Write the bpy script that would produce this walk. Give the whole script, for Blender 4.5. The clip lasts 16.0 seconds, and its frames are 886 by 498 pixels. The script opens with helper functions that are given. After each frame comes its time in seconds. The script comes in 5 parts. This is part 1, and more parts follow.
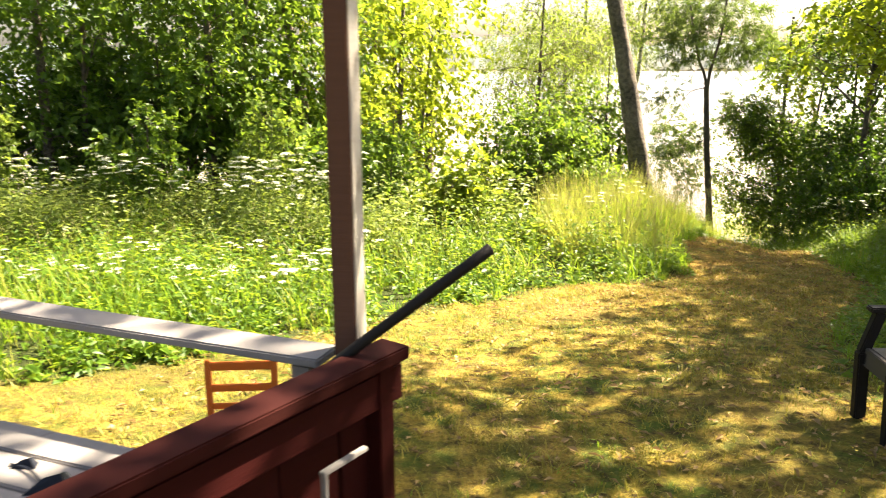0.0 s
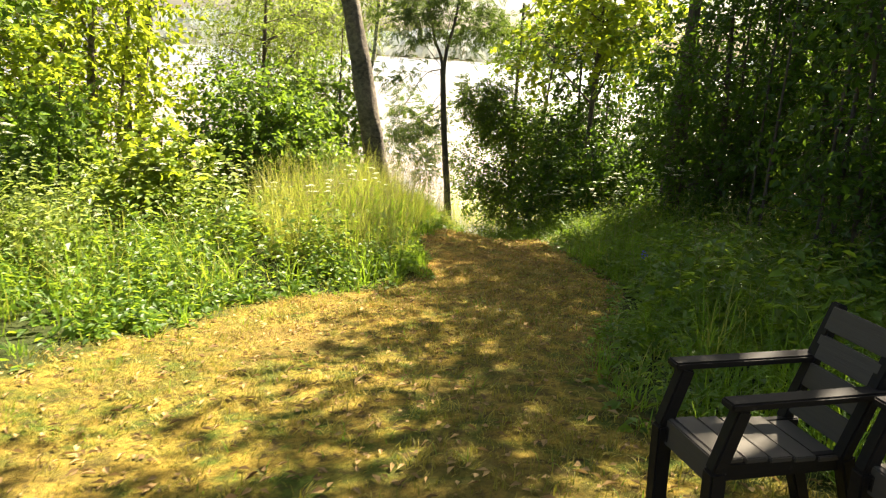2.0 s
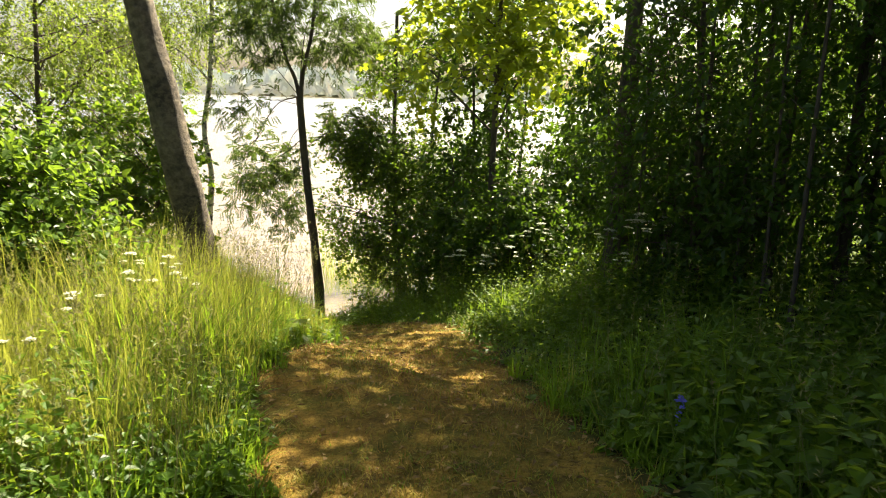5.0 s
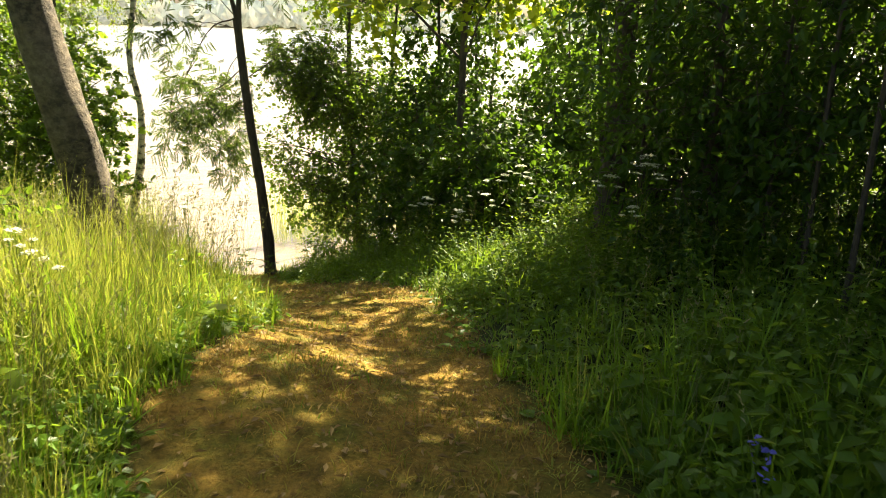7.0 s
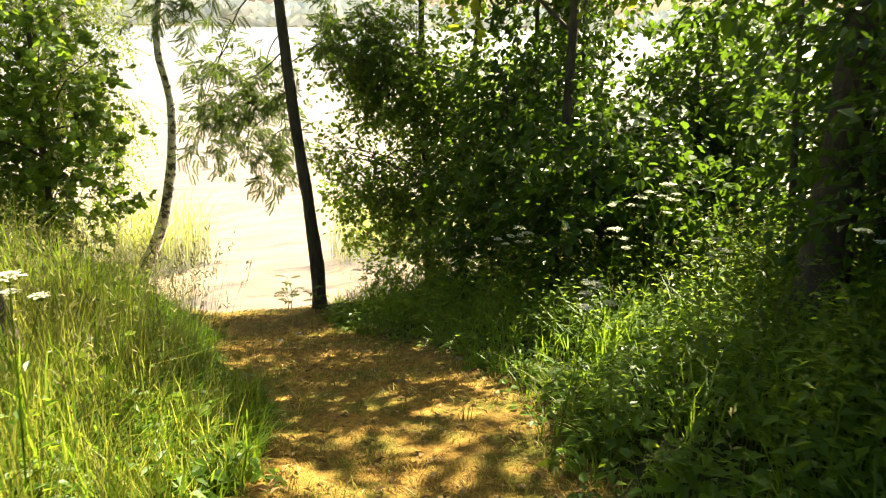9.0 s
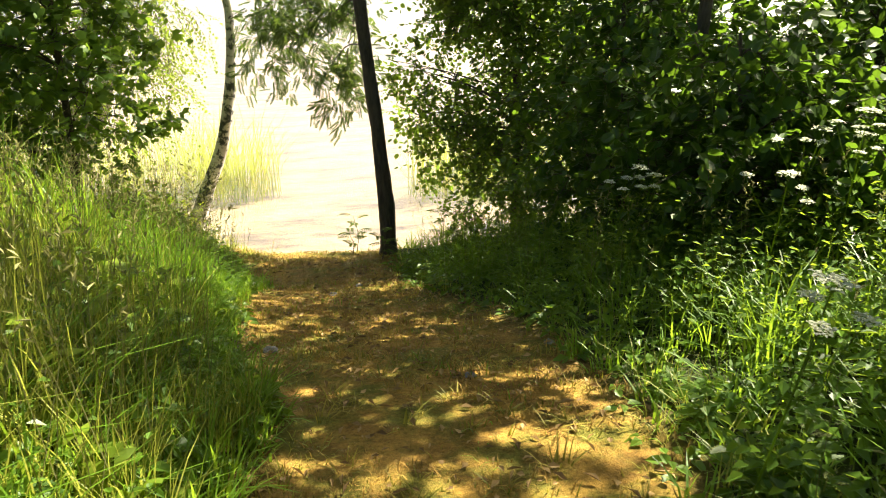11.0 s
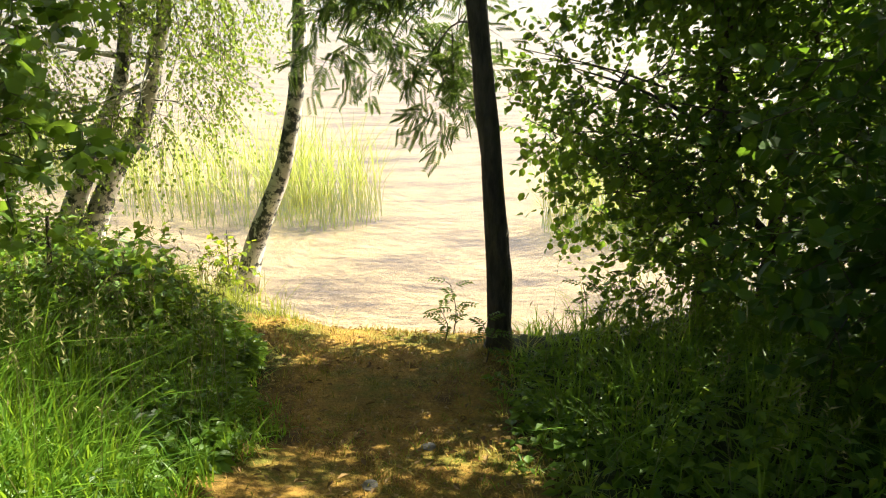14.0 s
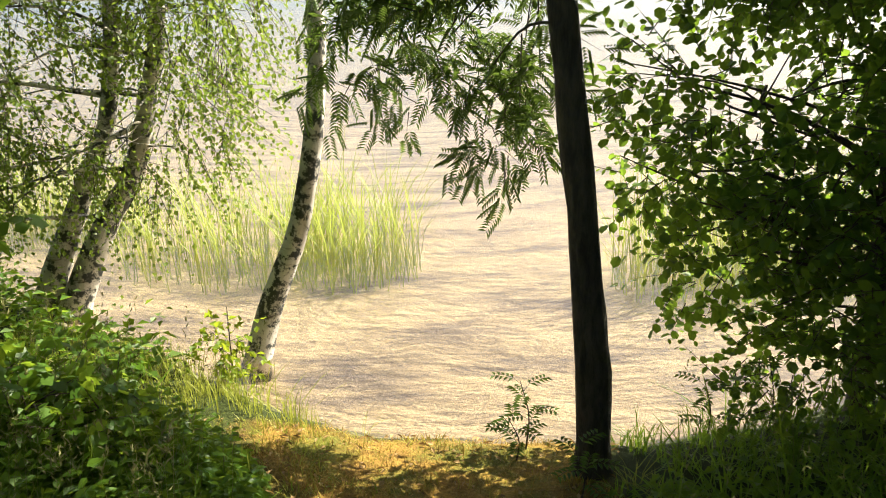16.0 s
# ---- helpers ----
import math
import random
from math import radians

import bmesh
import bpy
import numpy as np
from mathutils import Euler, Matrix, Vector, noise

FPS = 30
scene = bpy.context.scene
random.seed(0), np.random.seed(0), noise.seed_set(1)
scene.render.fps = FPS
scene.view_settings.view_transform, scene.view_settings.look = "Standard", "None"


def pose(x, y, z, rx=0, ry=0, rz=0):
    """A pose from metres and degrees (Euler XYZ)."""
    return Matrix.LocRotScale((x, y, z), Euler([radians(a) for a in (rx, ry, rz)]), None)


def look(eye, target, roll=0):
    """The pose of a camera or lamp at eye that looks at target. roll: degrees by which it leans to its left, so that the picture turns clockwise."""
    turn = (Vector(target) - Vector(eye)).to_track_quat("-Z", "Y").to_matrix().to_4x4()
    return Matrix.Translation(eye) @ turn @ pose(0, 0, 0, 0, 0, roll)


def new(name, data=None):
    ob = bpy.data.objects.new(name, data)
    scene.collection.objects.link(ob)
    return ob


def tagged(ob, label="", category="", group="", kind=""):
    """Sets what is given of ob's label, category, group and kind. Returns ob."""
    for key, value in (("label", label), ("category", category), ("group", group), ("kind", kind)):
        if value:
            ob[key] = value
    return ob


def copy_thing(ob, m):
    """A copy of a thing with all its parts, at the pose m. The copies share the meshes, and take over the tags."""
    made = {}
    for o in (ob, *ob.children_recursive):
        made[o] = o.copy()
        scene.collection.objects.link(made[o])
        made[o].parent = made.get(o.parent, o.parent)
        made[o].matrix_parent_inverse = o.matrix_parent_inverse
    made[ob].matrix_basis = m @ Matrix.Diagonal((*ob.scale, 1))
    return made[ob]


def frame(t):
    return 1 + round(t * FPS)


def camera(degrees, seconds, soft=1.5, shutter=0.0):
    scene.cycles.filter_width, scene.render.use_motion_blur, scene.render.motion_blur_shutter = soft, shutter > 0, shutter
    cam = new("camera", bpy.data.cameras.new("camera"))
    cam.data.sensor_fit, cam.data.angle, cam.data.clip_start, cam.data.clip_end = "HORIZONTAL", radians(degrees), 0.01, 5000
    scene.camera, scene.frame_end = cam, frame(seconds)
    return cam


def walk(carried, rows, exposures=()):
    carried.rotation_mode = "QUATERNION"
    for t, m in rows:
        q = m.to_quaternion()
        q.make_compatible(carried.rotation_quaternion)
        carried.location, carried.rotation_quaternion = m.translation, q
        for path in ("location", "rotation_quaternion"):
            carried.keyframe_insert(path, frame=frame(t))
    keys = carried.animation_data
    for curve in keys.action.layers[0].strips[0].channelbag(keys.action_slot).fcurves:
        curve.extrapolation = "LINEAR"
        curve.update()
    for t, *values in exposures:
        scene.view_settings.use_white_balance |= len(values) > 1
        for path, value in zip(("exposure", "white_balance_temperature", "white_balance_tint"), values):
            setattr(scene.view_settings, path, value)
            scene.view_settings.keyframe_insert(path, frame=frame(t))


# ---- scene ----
cam = camera(61.1, 16.0, soft=1.0, shutter=0.25)
METRES, EYE, TILT, LEAN, TURN = 15.5, 1.66, -14.0, 0.0, 0.0
EXPOSURES = [(0.0, 3.3, 6950, 14), (0.5, 2.95, 6920, 12), (1.0, 2.82, 6900, 11), (2.5, 2.85, 6900, 11), (5.0, 2.55, 6850, 8), (7.5, 2.86, 7150, 5), (9.0, 2.83, 7050, 8), (12.0, 2.82, 6450, 6), (14.5, 2.36, 6250, 6), (16.0, 2.18, 6200, 7)]
ROWS = [
    (0.0, 0.0, 0.0, 0.0, -0.0, 0.0, -0.0),
    (0.5, 0.0127, 0.0289, 0.0001, -4.51, -1.39, 0.52),
    (1.0, 0.0175, 0.0479, 0.0033, -9.68, -2.43, -0.04),
    (1.5, 0.0185, 0.0692, 0.0083, -15.42, -2.2, -0.04),
    (2.0, 0.0318, 0.0936, 0.0108, -19.22, -1.52, 0.87),
    (2.5, 0.0487, 0.1163, 0.0193, -21.23, -1.4, 2.09),
    (3.0, 0.0605, 0.138, 0.0264, -22.57, -0.93, 2.47),
    (3.5, 0.0714, 0.1769, 0.032, -23.26, 0.03, 2.88),
    (4.0, 0.0847, 0.2213, 0.0386, -24.65, 1.06, 3.33),
    (4.5, 0.1007, 0.269, 0.0429, -26.6, 1.98, 4.18),
    (5.0, 0.1184, 0.3083, 0.0479, -28.52, 0.62, 4.72),
    (7.5, 0.1807, 0.4168, 0.0605, -31.27, -4.81, 5.5),
    (8.0, 0.2041, 0.4588, 0.0642, -29.37, -2.45, 5.11),
    (8.5, 0.2259, 0.4992, 0.0678, -27.26, -2.21, 4.8),
    (9.0, 0.2469, 0.5406, 0.0731, -24.84, -4.16, 5.06),
    (11.5, 0.2922, 0.646, 0.0701, -16.06, -8.59, 3.02),
    (12.0, 0.3043, 0.6766, 0.0751, -13.79, -8.65, 2.48),
    (12.5, 0.3139, 0.7077, 0.0781, -12.12, -8.44, 1.96),
    (13.0, 0.3238, 0.7426, 0.0806, -10.85, -7.85, 1.95),
    (13.5, 0.3343, 0.7818, 0.0841, -9.19, -7.21, 1.33),
    (14.0, 0.3427, 0.8171, 0.087, -7.15, -8.48, 1.29),
    (14.5, 0.3449, 0.8421, 0.0864, -5.95, -12.0, 1.83),
    (15.0, 0.3464, 0.8701, 0.0868, -4.73, -12.63, 1.97),
    (15.5, 0.3462, 0.8961, 0.0889, -4.28, -6.44, 2.09),
    (16.0, 0.344, 0.9169, 0.0906, -4.64, -5.48, 2.8),
]
walk(cam, [(t, pose(0, 0, EYE, TILT, LEAN, TURN) @ pose(METRES * x, METRES * y, METRES * z, 90 + pitch, roll, yaw)) for t, x, y, z, yaw, pitch, roll in ROWS], EXPOSURES)

# ---- light ----
SUN_AZ, SUN_EL = radians(60), radians(49)      # clockwise from +y
world = bpy.data.worlds.new("world")
scene.world = world
world.use_nodes = True
wn = world.node_tree
wn.nodes.clear()
sky = wn.nodes.new("ShaderNodeTexSky")
sky.sky_type, sky.sun_disc = "NISHITA", False
sky.sun_elevation, sky.sun_rotation = SUN_EL, SUN_AZ
sky.air_density, sky.dust_density, sky.ozone_density = 1.0, 3.5, 0.4
bg = wn.nodes.new("ShaderNodeBackground")
bg.inputs["Strength"].default_value = 0.041
wo = wn.nodes.new("ShaderNodeOutputWorld")
wn.links.new(sky.outputs[0], bg.inputs[0])
wn.links.new(bg.outputs[0], wo.inputs[0])
sun_data = bpy.data.lights.new("sun", "SUN")
sun_data.energy, sun_data.angle, sun_data.color = 5.0, radians(0.5), (1.0, 0.90, 0.72)
sun = new("sun", sun_data)
sun.matrix_world = look((math.sin(SUN_AZ) * math.cos(SUN_EL) * 60, math.cos(SUN_AZ) * math.cos(SUN_EL) * 60, math.sin(SUN_EL) * 60), (0, 0, 0))

# ---- materials ----


def material(name):
    m = bpy.data.materials.new(name)
    m.use_nodes = True
    m.node_tree.nodes.clear()
    out = m.node_tree.nodes.new("ShaderNodeOutputMaterial")
    return m, m.node_tree, out


def node(nt, kind, **inputs):
    n = nt.nodes.new("ShaderNode" + kind)
    for k, v in inputs.items():
        n.inputs[k.replace("_", " ")].default_value = v
    return n


def ramp(nt, fac, stops):
    r = nt.nodes.new("ShaderNodeValToRGB")
    while len(r.color_ramp.elements) < len(stops):
        r.color_ramp.elements.new(0.5)
    for e, (p, c) in zip(r.color_ramp.elements, stops):
        e.position, e.color = p, (*c, 1)
    nt.links.new(fac, r.inputs[0])
    return r.outputs[0]


def coords(nt, scale=(1, 1, 1)):
    tc = nt.nodes.new("ShaderNodeTexCoord")
    mp = nt.nodes.new("ShaderNodeMapping")
    mp.inputs["Scale"].default_value = scale
    nt.links.new(tc.outputs["Object"], mp.inputs[0])
    return mp.outputs[0]


def noise_out(nt, vec, scale, detail=4.0, rough=0.6):
    n = node(nt, "TexNoise", Scale=scale, Detail=detail, Roughness=rough)
    nt.links.new(vec, n.inputs["Vector"])
    return n.outputs["Fac"]


def mixc(nt, fac, a, b, mode="MIX"):
    m = nt.nodes.new("ShaderNodeMix")
    m.data_type, m.blend_type = "RGBA", mode
    for sock, v in ((m.inputs[0], fac), (m.inputs[6], a), (m.inputs[7], b)):
        if isinstance(v, (int, float)):
            sock.default_value = v
        elif isinstance(v, tuple):
            sock.default_value = (*v, 1)
        else:
            nt.links.new(v, sock)
    return m.outputs[2]


def bumped(nt, height, strength, distance=0.01):
    b = node(nt, "Bump", Strength=strength, Distance=distance)
    nt.links.new(height, b.inputs["Height"])
    return b.outputs[0]


def leaf_material(name, dark, light, glow, share=0.45, rough=0.42, patchy=0.35, patch_scale=1.7):
    """Leaf: glossy upper skin, light shining through; every leaf its own shade, patches of age over the plant."""
    m, nt, out = material(name)
    geo = nt.nodes.new("ShaderNodeNewGeometry")
    patch = noise_out(nt, coords(nt), patch_scale, 3)
    col = ramp(nt, geo.outputs["Random Per Island"], [(0.0, dark), (0.8, light), (1.0, tuple(c * 1.25 for c in light))])
    col = mixc(nt, patchy, col, ramp(nt, patch, [(0.36, dark), (0.64, light)]))
    p = node(nt, "BsdfPrincipled", Roughness=rough)
    p.inputs["Specular IOR Level"].default_value = 0.2
    nt.links.new(col, p.inputs["Base Color"])
    tr = nt.nodes.new("ShaderNodeBsdfTranslucent")
    nt.links.new(mixc(nt, 0.6, col, glow), tr.inputs[0])
    mx = node(nt, "MixShader", Fac=share)
    nt.links.new(p.outputs[0], mx.inputs[1])
    nt.links.new(tr.outputs[0], mx.inputs[2])
    nt.links.new(mx.outputs[0], out.inputs[0])
    return m


def bark_material(name, a, b, scale=(9, 9, 2.2), rough=0.9, strength=0.9):
    m, nt, out = material(name)
    vec = coords(nt, scale)
    n1 = noise_out(nt, vec, 3.0, 8, 0.7)
    n2 = noise_out(nt, coords(nt), 1.2, 3)
    col = ramp(nt, n1, [(0.40, a), (0.60, b)])
    col = mixc(nt, 0.4, col, ramp(nt, n2, [(0.35, a), (0.6, b), (0.8, (b[0] * 0.8, b[1] * 1.05, b[2] * 0.7))]))
    p = node(nt, "BsdfPrincipled", Roughness=rough)
    nt.links.new(col, p.inputs["Base Color"])
    nt.links.new(bumped(nt, n1, strength, 0.03), p.inputs["Normal"])
    nt.links.new(p.outputs[0], out.inputs[0])
    return m


def birch_material():
    m, nt, out = material("birch_bark")
    bands = noise_out(nt, coords(nt, (2.5, 2.5, 16)), 1.0, 6, 0.7)
    plates = noise_out(nt, coords(nt, (9, 9, 9)), 1.0, 6, 0.72)
    white = ramp(nt, noise_out(nt, coords(nt), 3.0, 4), [(0.3, (0.36, 0.31, 0.25)), (0.7, (0.66, 0.61, 0.54))])
    col = mixc(nt, ramp(nt, bands, [(0.56, (0, 0, 0)), (0.66, (1, 1, 1))]), white, (0.10, 0.075, 0.06))
    col = mixc(nt, ramp(nt, plates, [(0.49, (0, 0, 0)), (0.55, (1, 1, 1))]), col, (0.035, 0.036, 0.03))
    p = node(nt, "BsdfPrincipled", Roughness=0.75)
    nt.links.new(col, p.inputs["Base Color"])
    nt.links.new(bumped(nt, plates, 0.8, 0.02), p.inputs["Normal"])
    nt.links.new(p.outputs[0], out.inputs[0])
    return m


def paint_material(name, col, worn, wear=0.62, rough=0.6, grain=(2, 2, 40)):
    """Painted or weathered timber with grain and worn patches."""
    m, nt, out = material(name)
    g = noise_out(nt, coords(nt, grain), 2.0, 6, 0.7)
    w = noise_out(nt, coords(nt), 6.0, 8, 0.7)
    base = mixc(nt, g, tuple(c * 0.75 for c in col), tuple(min(1, c * 1.15) for c in col))
    c2 = mixc(nt, ramp(nt, w, [(wear, (0, 0, 0)), (wear + 0.08, (1, 1, 1))]), base, worn)
    p = node(nt, "BsdfPrincipled", Roughness=rough)
    p.inputs["Specular IOR Level"].default_value = 0.1
    nt.links.new(c2, p.inputs["Base Color"])
    nt.links.new(bumped(nt, g, 0.35, 0.004), p.inputs["Normal"])
    nt.links.new(p.outputs[0], out.inputs[0])
    return m


def ground_material():
    m, nt, out = material("ground")
    vec = coords(nt)
    mown = nt.nodes.new("ShaderNodeAttribute")
    mown.attribute_name = "mown"
    trod = nt.nodes.new("ShaderNodeAttribute")
    trod.attribute_name = "trod"
    bed = nt.nodes.new("ShaderNodeAttribute")
    bed.attribute_name = "bed"
    fine = noise_out(nt, vec, 45.0, 6, 0.75)
    mid = noise_out(nt, vec, 5.0, 5, 0.6)
    big = noise_out(nt, vec, 0.9, 4, 0.55)
    tuft = noise_out(nt, vec, 13.0, 5, 0.7)
    lawn = mixc(nt, ramp(nt, mid, [(0.40, (0, 0, 0)), (0.60, (1, 1, 1))]), (0.055, 0.078, 0.009), (0.25, 0.175, 0.030))
    lawn = mixc(nt, ramp(nt, tuft, [(0.36, (1, 1, 1)), (0.50, (0, 0, 0))]), lawn, (0.050, 0.036, 0.012))
    lawn = mixc(nt, ramp(nt, big, [(0.45, (0, 0, 0)), (0.75, (1, 1, 1))]), lawn, (0.12, 0.085, 0.022))
    patch = noise_out(nt, vec, 2.1, 6, 0.7)
    dirt = mixc(nt, ramp(nt, mid, [(0.3, (0, 0, 0)), (0.7, (1, 1, 1))]), (0.14, 0.080, 0.019), (0.34, 0.205, 0.045))
    dirt = mixc(nt, ramp(nt, patch, [(0.47, (0, 0, 0)), (0.62, (1, 1, 1))]), dirt, (0.12, 0.115, 0.020))
    dirt = mixc(nt, ramp(nt, patch, [(0.30, (1, 1, 1)), (0.42, (0, 0, 0))]), dirt, (0.095, 0.055, 0.022))
    path = mixc(nt, trod.outputs["Fac"], lawn, dirt)
    soil = mixc(nt, mid, (0.022, 0.028, 0.009), (0.048, 0.062, 0.016))
    col = mixc(nt, mown.outputs["Fac"], soil, path)
    # dark blotches in the sand colour stand for weed and tree shadow
    sand = mixc(nt, ramp(nt, noise_out(nt, coords(nt, (0.55, 1.5, 1)), 0.9, 7, 0.72), [(0.34, (0, 0, 0)), (0.56, (1, 1, 1))]), (0.20, 0.165, 0.15), (0.56, 0.46, 0.33))
    col = mixc(nt, bed.outputs["Fac"], col, sand)
    col = mixc(nt, 0.75, col, ramp(nt, fine, [(0.28, (0.2, 0.19, 0.17)), (0.5, (0.9, 0.9, 0.9)), (0.72, (1.5, 1.42, 1.25))]), "MULTIPLY")
    p = node(nt, "BsdfPrincipled", Roughness=0.95)
    p.inputs["Specular IOR Level"].default_value = 0.1
    nt.links.new(col, p.inputs["Base Color"])
    nt.links.new(bumped(nt, fine, 0.8, 0.03), p.inputs["Normal"])
    nt.links.new(p.outputs[0], out.inputs[0])
    return m


def water_material():
    m, nt, out = material("lake_water")
    w1 = noise_out(nt, coords(nt, (1.0, 2.6, 1)), 3.4, 6, 0.6)
    w2 = noise_out(nt, coords(nt, (0.35, 0.9, 1)), 1.6, 3, 0.5)
    add = nt.nodes.new("ShaderNodeMath")
    add.operation = "MULTIPLY_ADD"
    add.inputs[1].default_value = 0.7
    nt.links.new(w2, add.inputs[0])
    nt.links.new(w1, add.inputs[2])
    b = bumped(nt, add.outputs[0], 0.22, 0.05)
    gl = node(nt, "BsdfGlossy", Roughness=0.18)
    gl.inputs["Color"].default_value = (1, 1, 1, 1)
    tp = node(nt, "BsdfTransparent")
    tp.inputs["Color"].default_value = (0.93, 0.905, 0.83, 1)
    fr = node(nt, "Fresnel", IOR=1.5)
    mx = nt.nodes.new("ShaderNodeMixShader")
    for nd in (gl, fr):
        nt.links.new(b, nd.inputs["Normal"])
    nt.links.new(fr.outputs[0], mx.inputs[0])
    nt.links.new(tp.outputs[0], mx.inputs[1])
    nt.links.new(gl.outputs[0], mx.inputs[2])
    nt.links.new(mx.outputs[0], out.inputs[0])
    return m


M_GROUND, M_WATER, M_BIRCH = ground_material(), water_material(), birch_material()
M_BARK = bark_material("grey_bark", (0.016, 0.012, 0.008), (0.17, 0.135, 0.092), (5, 5, 6), 0.9, 1.0)
M_BARK_DARK = bark_material("dark_bark", (0.024, 0.018, 0.014), (0.10, 0.078, 0.058))
M_TWIG = bark_material("twig_bark", (0.03, 0.022, 0.015), (0.10, 0.07, 0.045), (20, 20, 20))
M_LEAF = leaf_material("broad_leaf", (0.028, 0.064, 0.008), (0.085, 0.15, 0.018), (0.28, 0.42, 0.03), 0.44)
# broad leaf again, darkened to put shade into the colour
M_LEAF_SHADED = leaf_material("shaded_leaf", (0.014, 0.034, 0.006), (0.045, 0.092, 0.011), (0.16, 0.28, 0.016), 0.4, 0.36)
M_LEAF_BIRCH = leaf_material("birch_leaf", (0.055, 0.095, 0.014), (0.13, 0.19, 0.03), (0.36, 0.46, 0.05))
M_LEAF_MAPLE = leaf_material("maple_leaf", (0.06, 0.11, 0.010), (0.15, 0.21, 0.02), (0.52, 0.60, 0.03), 0.5)
M_LEAF_ROWAN = leaf_material("rowan_leaf", (0.025, 0.05, 0.012), (0.075, 0.12, 0.027), (0.22, 0.32, 0.04), 0.36)
M_GRASS = leaf_material("meadow_grass", (0.028, 0.08, 0.006), (0.11, 0.20, 0.017), (0.36, 0.52, 0.03), 0.45)
M_GRASS_SUN = leaf_material("ripe_grass", (0.09, 0.13, 0.012), (0.27, 0.27, 0.05), (0.48, 0.50, 0.07), 0.4)
M_HERB = leaf_material("herb_leaf", (0.014, 0.046, 0.005), (0.080, 0.15, 0.013), (0.36, 0.48, 0.03), 0.45)
M_HERB_PALE = leaf_material("pale_herb_leaf", (0.06, 0.10, 0.016), (0.17, 0.22, 0.05), (0.42, 0.50, 0.08), 0.45)
M_STRAW = leaf_material("dry_grass", (0.08, 0.045, 0.012), (0.40, 0.25, 0.055), (0.42, 0.28, 0.06), 0.25, 0.7, 0.55, 3.0)
M_LAWN = leaf_material("lawn_grass", (0.042, 0.070, 0.006), (0.33, 0.245, 0.042), (0.38, 0.36, 0.04), 0.3, 0.6, 0.65, 2.4)
M_SEED = leaf_material("seed_head", (0.10, 0.11, 0.035), (0.26, 0.24, 0.10), (0.34, 0.33, 0.12), 0.3, 0.8)
M_REED = leaf_material("reed", (0.13, 0.19, 0.03), (0.33, 0.36, 0.09), (0.5, 0.55, 0.09), 0.4)
M_FLOWER = leaf_material("umbel_white", (0.46, 0.47, 0.34), (0.66, 0.66, 0.52), (0.6, 0.62, 0.42), 0.35, 0.7)
M_BLUE = leaf_material("blue_petal", (0.10, 0.10, 0.45), (0.2, 0.18, 0.65), (0.2, 0.2, 0.6), 0.3, 0.7)
M_RED = paint_material("red_paint", (0.023, 0.0017, 0.0012), (0.03, 0.008, 0.006), 0.66, 0.75)
M_REDCAP = paint_material("worn_red_cap", (0.023, 0.003, 0.0018), (0.028, 0.009, 0.006), 0.62, 0.85)
M_LITTER = leaf_material("dead_leaf", (0.07, 0.04, 0.015), (0.36, 0.24, 0.10), (0.3, 0.18, 0.06), 0.15, 0.8)
M_GREY = paint_material("weathered_board", (0.19, 0.175, 0.16), (0.11, 0.10, 0.09), 0.6, 0.8)
M_WHITE = paint_material("worn_white_paint", (0.42, 0.38, 0.32), (0.24, 0.20, 0.16), 0.55)
M_BROWN = paint_material("brown_stain", (0.085, 0.042, 0.027), (0.055, 0.03, 0.022), 0.64, 0.8)
M_ORANGE = paint_material("orange_varnish", (0.40, 0.11, 0.022), (0.25, 0.07, 0.02), 0.68, 0.4)
M_CHAIR = paint_material("dark_timber", (0.013, 0.011, 0.009), (0.03, 0.025, 0.021), 0.62, 0.6)
M_SLAT = paint_material("slat_timber", (0.062, 0.054, 0.043), (0.04, 0.034, 0.028), 0.64, 0.5)
M_BLACK = paint_material("black_plastic", (0.012, 0.014, 0.02), (0.03, 0.03, 0.035), 0.7, 0.4)
M_STONE = bark_material("stone", (0.08, 0.07, 0.058), (0.19, 0.17, 0.14), (6, 6, 6), 0.85, 0.4)
# distance haze is painted in: leaf colours paled towards the sky
M_FAR_HAZED = leaf_material("far_wood", (0.40, 0.45, 0.43), (0.55, 0.59, 0.55), (0.5, 0.55, 0.5), 0.1, 0.9)

# ---- mesh tools ----
K = 1.107                                       # metres to one unit of the plan


def mesh_from(name, verts, tris, smooth=False):
    me = bpy.data.meshes.new(name)
    verts, tris = np.asarray(verts, np.float32), np.asarray(tris, np.int32)
    me.vertices.add(len(verts))
    me.vertices.foreach_set("co", verts.ravel())
    me.loops.add(tris.size)
    me.loops.foreach_set("vertex_index", tris.ravel())
    me.polygons.add(len(tris))
    me.polygons.foreach_set("loop_start", np.arange(0, tris.size, 3, dtype=np.int32))
    me.polygons.foreach_set("use_smooth", np.full(len(tris), smooth))
    me.update(calc_edges=True)
    return me


def joined(pieces):
    vs, ts, k = [], [], 0
    for v, t in pieces:
        if len(v):
            vs.append(v)
            ts.append(np.asarray(t) + k)
            k += len(v)
    return np.concatenate(vs), np.concatenate(ts)


def mesh_part(name, data, mat, parent=None, label="", smooth=False):
    ob = new(name, mesh_from(name, data[0], data[1], smooth))
    ob.data.materials.append(mat)
    ob.parent = parent
    return tagged(ob, label)


